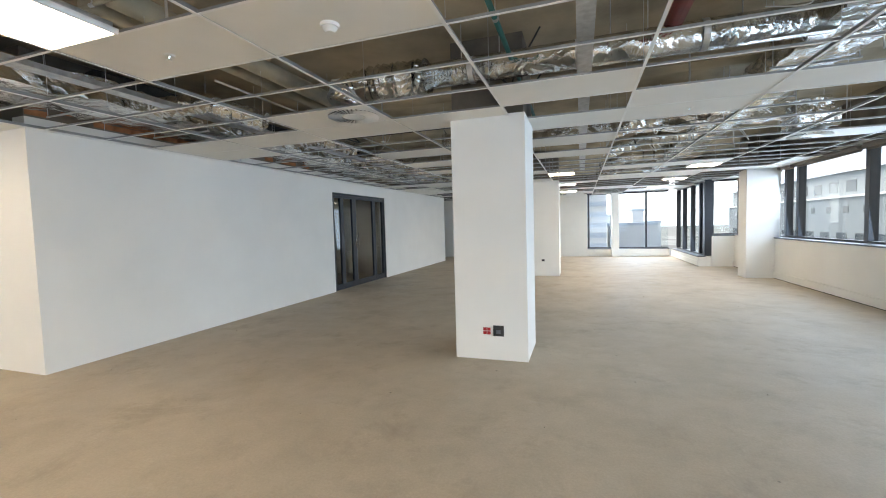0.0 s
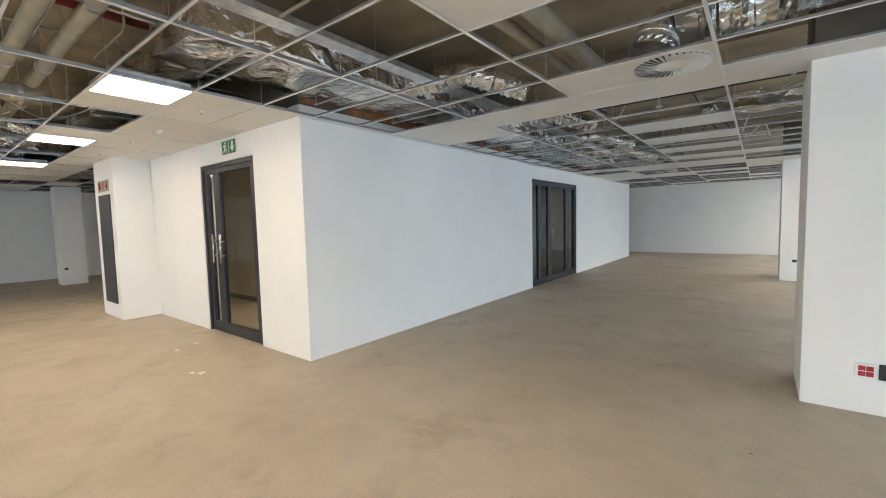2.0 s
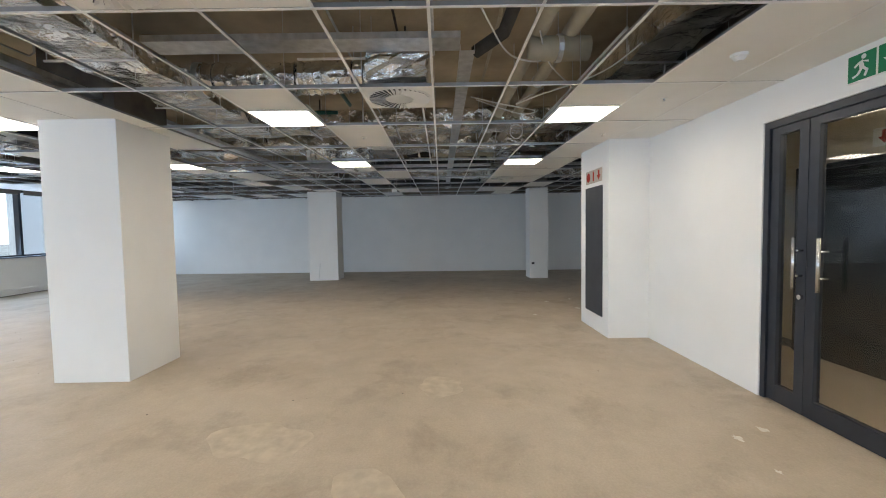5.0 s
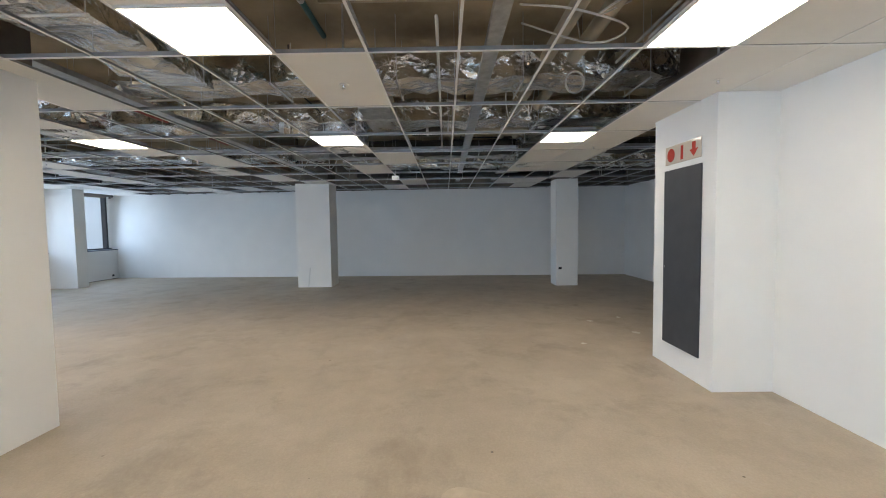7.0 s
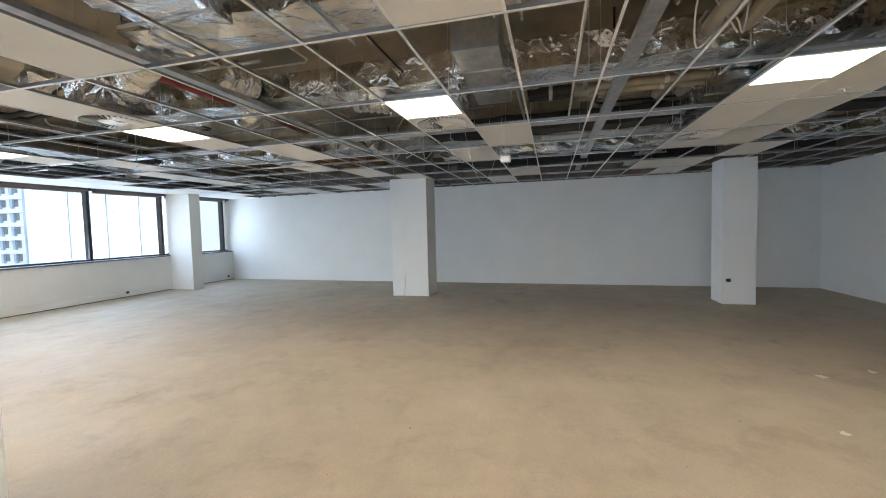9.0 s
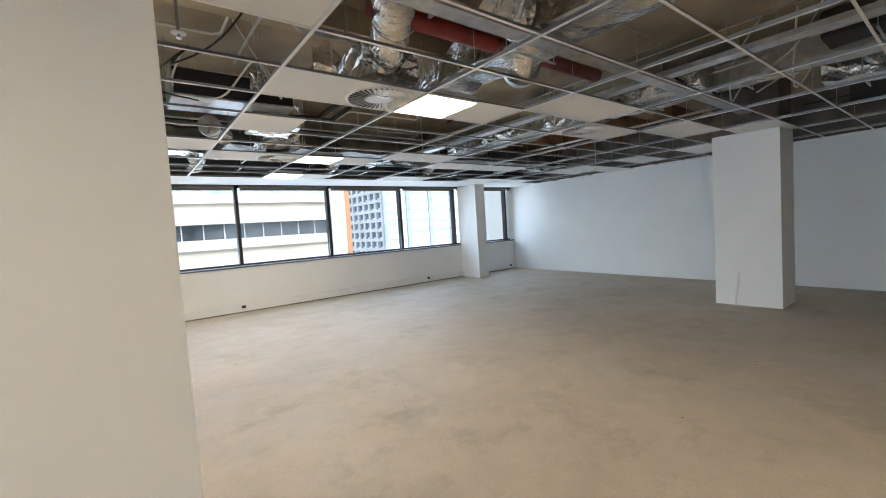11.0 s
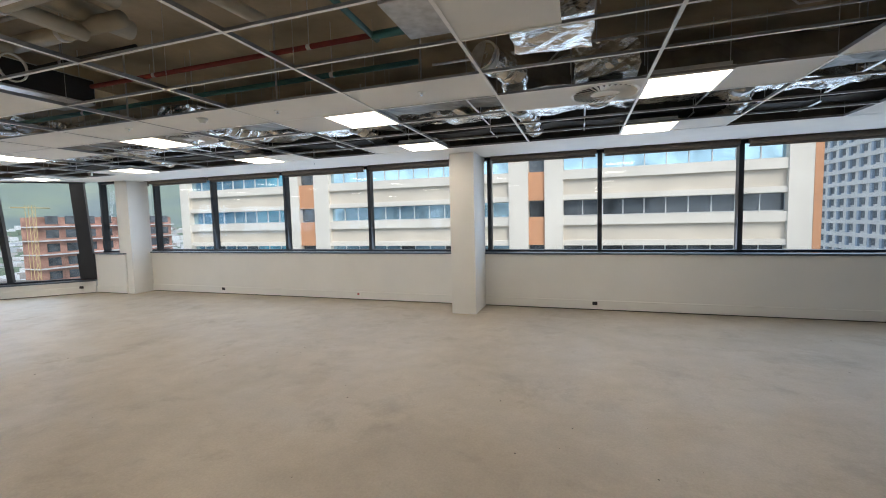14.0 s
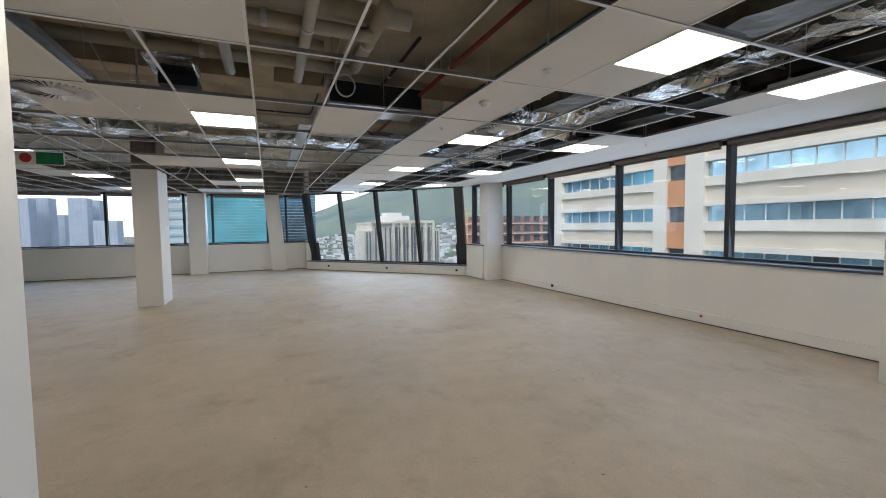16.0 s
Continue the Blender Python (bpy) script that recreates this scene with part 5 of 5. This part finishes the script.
M_TEAL = plain("teal_glass", (0.16, 0.58, 0.68), 0.35, 0.2, grain=0.2, scale=0.12)
M_TEAL2 = plain("deep_blue_glass", (0.10, 0.28, 0.42), 0.3, 0.2, grain=0.35, scale=0.15)
M_BRICK = plain("red_brick", (0.40, 0.22, 0.17), 0.9, grain=0.2, scale=0.4)
M_EAST = plain("bluegrey_render", (0.20, 0.225, 0.245), 0.85, grain=0.05, scale=0.3)
M_EAST2 = plain("pale_bluegrey_render", (0.30, 0.325, 0.34), 0.85, grain=0.05, scale=0.3)
M_BRIGHT = plain("bright_render", (0.80, 0.79, 0.76), 0.85, grain=0.05, scale=0.2)
M_TOWER = plain("tower_concrete", (0.66, 0.62, 0.55), 0.85, grain=0.06, scale=0.3)
M_CRANE = plain("crane_yellow", (0.55, 0.42, 0.20), 0.6, grain=0.05)
# distance haze is mixed into this pale blue-grey
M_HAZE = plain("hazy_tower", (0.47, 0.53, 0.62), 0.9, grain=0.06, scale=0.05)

bm = bmesh.new()
vs = [bm.verts.new((4500 * math.cos(2 * math.pi * k / 48), 4500 * math.sin(2 * math.pi * k / 48), GROUND)) for k in range(48)]
bm.faces.new(vs)
structure("ground", bm, M_GROUND, "distant city ground seen from high up", "ground")

# long cream office block across the street
FY = -38.0
ob_ = thing("office_building", "long cream concrete office block with ribbon windows and orange strips", "building", Matrix.Translation((0, FY, 0)))
XW, XE = -26.4, 31.2
part("wall", box(XW, XE, -14, -0.5, GROUND + 0.01, 13.0), M_CREAM, ob_)
ZONES = ((-24.5, -9.65), (-5.3, 12.1), (16.9, 30.0))
STRIPS = ((-8.2, -6.9), (13.75, 15.55), (-26.35, -25.95))
piers = [(-25.9, -24.5), (-9.65, -8.2), (-6.9, -5.3), (12.1, 13.75), (15.55, 16.9), (30.0, 31.2)]
for a, b_ in piers:
    part("pier", box(a, b_, -0.498, 0.12, GROUND + 0.01, 12.9), M_CREAM, ob_)
for z in (-5.7, -2.05, 1.6, 5.25, 8.9):
    for a, b_ in ZONES:
        part("band", box(a + 0.003, b_ - 0.003, -0.498, 0.0, z + 1.27, z + 1.70), M_CREAM, ob_)
        part("band", box(a + 0.003, b_ - 0.003, -0.498, 0.02, z + 2.90, z + 3.63), M_CREAM, ob_)
        part("recess_panel", box(a + 0.003, b_ - 0.003, -0.497, -0.22, z + 1.702, z + 2.898), M_CREAM2, ob_)
        n = round((b_ - a) / 1.42)
        w = (b_ - a) / n
        win = part("window_frame", box(a + 0.003, b_ - 0.003, -0.497, -0.40, z, z + 0.05), M_PALE, ob_)
        for k in range(n):
            mat = M_CITYGLASS if (k * k * 7 + k * 3 + int(z * 3)) % (2 if a < -20 and z < 4 else 11) > (0 if a < -20 and z < 4 else 1) else M_DARKWIN
            part("pane", box(a + k * w + 0.04, a + (k + 1) * w - 0.04, -0.45, -0.43, z + 0.06, z + 1.24), mat, win)
        for k in range(n):
            part("mullion", box(a + k * w - 0.035, a + k * w + 0.035, -0.449, -0.36, z + 0.055, z + 1.265), M_PALE, win)
    for a, b_ in STRIPS[:2]:
        part("orange_panel", box(a + 0.003, b_ - 0.003, -0.498, -0.05, z + 1.32, z + 3.62), M_ORANGE, ob_, "orange spandrel panel")
        part("strip_window", box(a + 0.06, b_ - 0.06, -0.46, -0.40, z - 0.02, z + 1.28), M_DARKWIN, ob_)
part("orange_edge", box(XW, -25.93, -0.498, 0.1, GROUND + 0.01, 12.9), M_ORANGE, ob_)


def banded_tower(name, label, x0, x1, y0, y1, top, floor, wall_m, win_m, west=(), north=(), bottom=-22.0, depth=0.35):
    """A block with rows of windows in its north (+y) and west (-x) faces; the numbers of bays in each."""
    t_ = thing(name, label, "building", Matrix.Identity(4))
    part("wall", box(x0, x1, y0, y1, GROUND + 0.01, top), wall_m, t_)
    z = bottom
    while z + floor < top:
        for face, bays in (("north", north), ("west", west), ):
            if not bays:
                continue
            a0, a1 = (x0, x1) if face == "north" else (y0, y1)
            w = (a1 - a0) / bays
            for k in range(bays):
                s0, s1 = a0 + k * w + w * 0.12, a0 + (k + 1) * w - w * 0.12
                if face == "north":
                    for q in range(6):
                        e0 = s0 + (s1 - s0) * q / 6
                        part("window", box(e0 + 0.12, e0 + (s1 - s0) / 6 - 0.12, y1 + 0.02, y1 + 0.08, z + floor * 0.40, z + floor * 0.80), win_m, t_)
                    part("band", box(s0, s1, y1 + 0.02, y1 + 0.25, z + floor * 0.93, z + floor * 1.22), wall_m, t_)
                else:
                    part("window", box(x0 - 0.08, x0 - 0.02, s0, s1, z + floor * 0.33, z + floor * 0.92), win_m, t_)
        z += floor
    for face, bays in (("north", north), ("west", west)):
        if not bays:
            continue
        a0, a1 = (x0, x1) if face == "north" else (y0, y1)
        for k in range(bays + 1):
            c = a0 + (a1 - a0) * k / bays
            w = (a1 - a0) / bays * 0.08
            if face == "north":
                part("pier", box(c - w, c + w, y1 + 0.03, y1 + depth, GROUND + 0.01, top - 0.2), M_BLUEGREY if name == "gridded_tower" else wall_m, t_)
            else:
                part("pier", box(x0 - depth, x0 - 0.03, c - w, c + w, GROUND + 0.01, top - 0.2), wall_m, t_)
    return t_


gt = banded_tower("gridded_tower", "white office tower with blue-grey piers and a grid of windows", -116, -78, -155, -122, 34, 3.3, M_BRIGHT, M_GREY, 0, 4, -18)
t_ = gt
for z in [-18 + 3.3 * k for k in range(15)]:
    part("side_band", box(-77.98, -77.3, -155, -122.1, z + 2.55, z + 3.55), M_BRIGHT, t_)
    for k in range(7):
        y = -124 - 4.4 * k
        part("side_window", box(-77.98, -77.9, y - 3.5, y - 0.5, z + 0.75, z + 2.5), M_EAST, t_)
for k in range(8):
    y = -121.8 - 4.4 * k
    part("side_pier", box(-77.98, -77.45, y - 0.4, y + 0.4, GROUND + 0.02, 33.5), M_BLUEGREY, t_)
part("side_face", box(-78.0, -77.985, -155, -122.1, GROUND + 0.02, 33.9), M_BRIGHT, t_, "shaded blue-grey side face")
gb = thing("grey_building", "plain grey-blue building close by", "building")
part("wall", box(-64, -44.5, -42, -14, GROUND + 0.01, 24), M_BRIGHT, gb)
for k in range(4):
    part("panel", box(-44.48, -44.42, -41 + 6.5 * k, -38.6 + 6.5 * k, -20, 23), M_PALE, gb)

# ribbed white tower block and the town below the mountain
rt = thing("ribbed_tower", "white concrete tower block with vertical ribs", "building")
part("wall", box(91.5, 112, -45.3, -29.0, GROUND + 0.01, 2.2), M_TOWER, rt)
part("wing", box(91.2, 104, -28.98, -26.9, GROUND + 0.01, 0.5), M_TOWER, rt)
part("wing", box(91.2, 104, -47.2, -45.32, GROUND + 0.01, 0.8), M_TOWER, rt)
part("roof", box(90.9, 112.2, -45.6, -28.8, 2.21, 2.6), M_TOWER, rt)
part("parapet", box(91.0, 91.3, -45.5, -34.6, 2.61, 3.0), M_TOWER, rt)
part("plant_room", box(95, 104, -40.0, -32.9, 2.61, 4.3), M_BRIGHT, rt)
part("plant_room", box(97, 102, -38.5, -34.2, 4.31, 5.2), M_BRIGHT, rt)
for k in range(5):
    y = -44.2 + 2.2 * k
    part("window_band", box(91.42, 91.49, y - 0.75, y + 0.75, GROUND + 0.01, 1.3), M_EAST, rt, "grey windows between the ribs")
for k in range(6):
    y = -45.3 + 2.2 * k
    part("rib", box(90.75, 91.49, y - 0.3, y + 0.3, GROUND + 0.01, 2.2), M_TOWER, rt)
for k in range(11):
    y = -44.7 + 1.0 * k
    part("fin", box(91.1, 91.41, y - 0.07, y + 0.07, GROUND + 0.01, 1.3), M_TOWER, rt)
for z in (-2.6, -3.4, -10.5, -17.5):
    part("spandrel", box(90.95, 91.415, -45.2, -34.4, z, z + 0.3), M_EAST2, rt)
for k in range(4):
    y = -33.6 + 1.25 * k
    part("window_band", box(91.44, 91.49, y - 0.22, y + 0.22, GROUND + 0.01, 1.2), M_EAST, rt, "grey windows between the ribs")
for y in (-27.5, -28.3, -46.6, -46.0):
    part("window_band", box(91.12, 91.19, y - 0.18, y + 0.18, GROUND + 0.01, 0.1), M_EAST, rt, "grey windows between the ribs")
bb = thing("brick_building", "unfinished red brick building with floor slabs", "building")
part("wall", box(112, 118, -100, -66, GROUND + 0.01, 4.3), M_BRICK, bb)
for k in range(8):
    part("slab", box(111.2, 118.5, -100.4, -65.6, -22 + 3.4 * k, -21.7 + 3.4 * k), M_PALE, bb)
    for q in range(8):
        part("opening", box(111.9, 111.98, -99 + 4.1 * q, -96.4 + 4.1 * q, -21.2 + 3.4 * k, -19.2 + 3.4 * k), M_DARKWIN, bb)
cr = thing("tower_crane", "yellow tower crane beside the building site", "crane")
for dx, dy in ((0, 0), (1.2, 0), (0, 1.2), (1.2, 1.2)):
    part("mast_post", tube([(104 + dx, -62 + dy, GROUND), (104 + dx, -62 + dy, 6.8)], 0.06, 6), M_CRANE, cr)
bm = bmesh.new()
for k in range(24):
    z = GROUND + 2 * k
    if z + 2 > 6.8:
        break
    put_tube(bm, [(104, -62, z), (105.2, -62, z + 2)], 0.045, 5)
    put_tube(bm, [(104, -62, z + 2), (104, -60.8, z)], 0.045, 5)
part("lattice", bm, M_CRANE, cr)
part("jib", tube([(104, -61.4, 6.2), (104.5, -65, 6.2)], 0.12, 6), M_CRANE, cr)
part("counter_jib", tube([(104, -61.4, 6.2), (103.6, -57.6, 6.2)], 0.12, 6), M_CRANE, cr)

gl = thing("glass_building", "turquoise glass building with white louvres", "building")
part("wall", box(50, 72, -5.9, 4.2, GROUND + 0.01, 26), M_TEAL, gl)
for k in range(8, 56):
    part("louvre", box(49.85, 49.99, -5.9, 4.2, -12 + 0.40 * k, -11.972 + 0.40 * k), M_PALE, gl)
gl2 = thing("glass_building", "dark blue glass building with white louvres", "building")
part("wall", box(51, 74, -11.2, -6.2, GROUND + 0.01, 22), M_TEAL2, gl2)
for k in range(6, 46):
    part("louvre", box(50.8, 50.99, -11.2, -6.2, -10 + 0.40 * k, -9.95 + 0.40 * k), M_PALE, gl2)
pb = thing("pale_building", "pale concrete building with thin horizontal joints", "building")
part("wall", box(62, 80, 6.0, 12.5, GROUND + 0.01, 9.5), M_PALE, pb)
for k in range(14):
    part("joint", box(61.9, 61.99, 6.0, 10.8, -10 + 1.3 * k, -9.6 + 1.3 * k), M_GREY, pb)
random.seed(11)
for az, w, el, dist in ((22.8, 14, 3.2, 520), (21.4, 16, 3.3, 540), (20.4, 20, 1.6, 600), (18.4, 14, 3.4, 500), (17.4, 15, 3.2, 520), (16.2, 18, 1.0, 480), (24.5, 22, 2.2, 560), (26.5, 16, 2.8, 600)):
    t_ = thing("tower", "distant office tower coloured pale blue for haze", "building", group="distant towers")
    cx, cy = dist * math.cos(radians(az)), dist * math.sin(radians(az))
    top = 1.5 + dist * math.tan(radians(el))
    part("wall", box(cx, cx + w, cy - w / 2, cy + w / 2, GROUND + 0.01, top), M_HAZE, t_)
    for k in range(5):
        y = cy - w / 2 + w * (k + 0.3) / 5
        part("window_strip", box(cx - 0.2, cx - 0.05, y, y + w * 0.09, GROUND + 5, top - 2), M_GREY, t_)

# grey building beyond the east windows, banded one to the north
nb = thing("grey_block", "pale grey render building with small windows and a sloped roof", "building")
part("wall", box(27, 50, 24, 90, GROUND + 0.01, 6.0), M_EAST2, nb)
part("lower_wall", box(26.4, 26.99, 24, 90, GROUND + 0.01, 3.3), M_EAST, nb)
part("string_course", box(26.2, 26.99, 24, 90, 3.302, 3.5), M_PALE, nb)
bm = bmesh.new()
vs = [bm.verts.new(c) for c in ((26.6, 24, 6.01), (26.6, 90, 6.01), (50, 90, 6.01), (50, 24, 6.01), (33, 30, 10.0), (33, 84, 10.0))]
for q in ((0, 1, 5, 4), (1, 2, 5), (2, 3, 4, 5), (3, 0, 4), (0, 3, 2, 1)):
    bm.faces.new([vs[k] for k in q])
part("roof", bm, M_GREY, nb, "pale sloped roof")
part("plant_room", box(27.5, 31, 36, 41, 6.0, 9.0), M_EAST, nb)
for k in range(20):
    y = 25 + 3.2 * k
    part("window", box(26.97, 26.995, y, y + 1.7, 3.9, 5.1), M_DARKWIN, nb)
    part("small_window", box(26.37, 26.395, y, y + 0.9, 1.7, 2.4), M_DARKWIN, nb)
    part("small_window", box(26.37, 26.395, y + 0.2, y + 2.0, -1.2, -0.4), M_DARKWIN, nb)
st = thing("banded_building", "pale building with grey horizontal bands", "building")
part("wall", box(-3, 4.2, 74, 90, GROUND + 0.01, 6.5), M_PALE, st)
for k in range(9):
    part("band", box(-3.05, 4.25, 73.8, 73.99, -10 + 1.75 * k, -9.2 + 1.75 * k), M_GREY, st)
for x0, x1, y0, top in ((5.2, 13, 82, 0.6), (10.5, 12.6, 95, 3.4), (13.5, 20, 120, 0.8), (5.5, 7.5, 110, 2.6)):
    t_ = thing("low_building", "low pale building in the haze", "building", group="low buildings")
    part("wall", box(x0, x1, y0, y0 + 10, GROUND + 0.01, top), M_PALE, t_)
    part("roof", box(x0 - 0.2, x1 + 0.2, y0 - 0.2, y0 + 10.2, top + 0.002, top + 0.5), M_GREY, t_)


# mountain and town
def ridge(az):
    """Height of the skyline in degrees at an azimuth."""
    return max(0.0, min(7.5, -0.33 * az)) + 0.25 * noise.noise(Vector((az * 0.35, 0, 0)))


def slope_height(r, az):
    k = min(1.0, max(0.0, (r - 450) / 1500))
    k = k * k * (3 - 2 * k)
    top = (1950 * math.tan(radians(ridge(az))) + 36) * k
    bump = 14 * k * noise.noise(Vector((r * 0.006 * math.cos(radians(az)), r * 0.006 * math.sin(radians(az)), 1.0)))
    return GROUND + top + bump


m, nt, b = nodes_of("mountain")
b.inputs["Roughness"].default_value = 1.0
co = nt.nodes.new("ShaderNodeTexCoord")
n1 = nt.nodes.new("ShaderNodeTexNoise")
n1.inputs["Scale"].default_value, n1.inputs["Detail"].default_value = 0.006, 8
nt.links.new(co.outputs["Object"], n1.inputs["Vector"])
r_ = nt.nodes.new("ShaderNodeValToRGB")
r_.color_ramp.elements[0].position, r_.color_ramp.elements[1].position = 0.35, 0.68
# greens dulled towards blue-grey so that the colour carries the haze
r_.color_ramp.elements[0].color, r_.color_ramp.elements[1].color = (0.15, 0.20, 0.21, 1), (0.24, 0.30, 0.23, 1)
nt.links.new(n1.outputs["Fac"], r_.inputs["Fac"])
nt.links.new(r_.outputs["Color"], b.inputs["Base Color"])
M_MOUNT = m
bm = bmesh.new()
cols = []
for q in range(91):
    az = 6 - q * 0.85
    cols.append([bm.verts.new((r * math.cos(radians(az)), r * math.sin(radians(az)), slope_height(r, az) + 0.05)) for r in range(440, 2040, 50)])
for a, b_ in zip(cols, cols[1:]):
    for k in range(len(a) - 1):
        bm.faces.new((a[k], a[k + 1], b_[k + 1], b_[k]))
tagged(part("mountain", bm, M_MOUNT, None, "", True), "green hazy mountain slope behind the town", "mountain", kind="structure")
m, nt, b = nodes_of("house_walls")
b.inputs["Roughness"].default_value = 0.9
g_ = nt.nodes.new("ShaderNodeNewGeometry")
r_ = nt.nodes.new("ShaderNodeValToRGB")
r_.color_ramp.interpolation = "CONSTANT"
# house colours muted, with the distance haze put into them
cs = ((0.0, (0.66, 0.67, 0.69)), (0.22, (0.46, 0.45, 0.45)), (0.4, (0.70, 0.72, 0.75)), (0.55, (0.36, 0.34, 0.33)), (0.68, (0.42, 0.46, 0.50)), (0.8, (0.19, 0.25, 0.19)))
while len(r_.color_ramp.elements) < len(cs):
    r_.color_ramp.elements.new(0.5)
for e, (p, c) in zip(r_.color_ramp.elements, cs):
    e.position, e.color = p, (*c, 1)
nt.links.new(g_.outputs["Random Per Island"], r_.inputs["Fac"])
nt.links.new(r_.outputs["Color"], b.inputs["Base Color"])
random.seed(31)
verts, faces = [], []
for k in range(4200):
    az = random.uniform(-48, 30)
    r = 150 + 640 * random.random() ** 0.8
    if r < 170 and az > -30:
        continue
    x, y = r * math.cos(radians(az)), r * math.sin(radians(az))
    z = slope_height(r, az) if az < 6 else GROUND
    w, d, h = random.uniform(4, 10), random.uniform(4, 10), random.uniform(2.5, 6) * (1.6 if r < 450 else 1)
    o = len(verts)
    verts += [(x + sx * w / 2, y + sy * d / 2, z + sz) for sz in (-4, h) for sx, sy in ((-1, -1), (1, -1), (1, 1), (-1, 1))]
    faces += [tuple(o + i_ for i_ in f_) for f_ in ((4, 5, 6, 7), (0, 1, 5, 4), (1, 2, 6, 5), (2, 3, 7, 6), (3, 0, 4, 7))]
me = bpy.data.meshes.new("town_houses")
me.from_pydata(verts, [], faces)
me.materials.append(m)
tagged(new("town_houses", me), "small pale town houses below the mountain", "houses", kind="stuff")

# glowing ring round the horizon, added for the bright overcast sky
m, nt, b = nodes_of("cloud_bank")
co = nt.nodes.new("ShaderNodeTexCoord")
n1 = nt.nodes.new("ShaderNodeTexNoise")
n1.inputs["Scale"].default_value, n1.inputs["Detail"].default_value = 0.0016, 6
nt.links.new(co.outputs["Object"], n1.inputs["Vector"])
r_ = nt.nodes.new("ShaderNodeValToRGB")
r_.color_ramp.elements[0].position, r_.color_ramp.elements[1].position = 0.35, 0.65
r_.color_ramp.elements[0].color, r_.color_ramp.elements[1].color = (0.72, 0.82, 0.93, 1), (0.97, 0.98, 1.0, 1)
nt.links.new(n1.outputs["Fac"], r_.inputs["Fac"])
nt.links.new(r_.outputs["Color"], b.inputs["Emission Color"])
b.inputs["Emission Strength"].default_value = 1.0
b.inputs["Base Color"].default_value = (0.8, 0.8, 0.8, 1)
b.inputs["Roughness"].default_value = 1.0
bm = bmesh.new()
lo, hi = ([bm.verts.new((2600 * math.cos(2 * math.pi * k / 64), 2600 * math.sin(2 * math.pi * k / 64), z)) for k in range(64)] for z in (GROUND - 5, 900))
for k in range(64):
    bm.faces.new((lo[k], lo[(k + 1) % 64], hi[(k + 1) % 64], hi[k]))
structure("backdrop", bm, m, "bright white cloud low over the horizon", "sky")
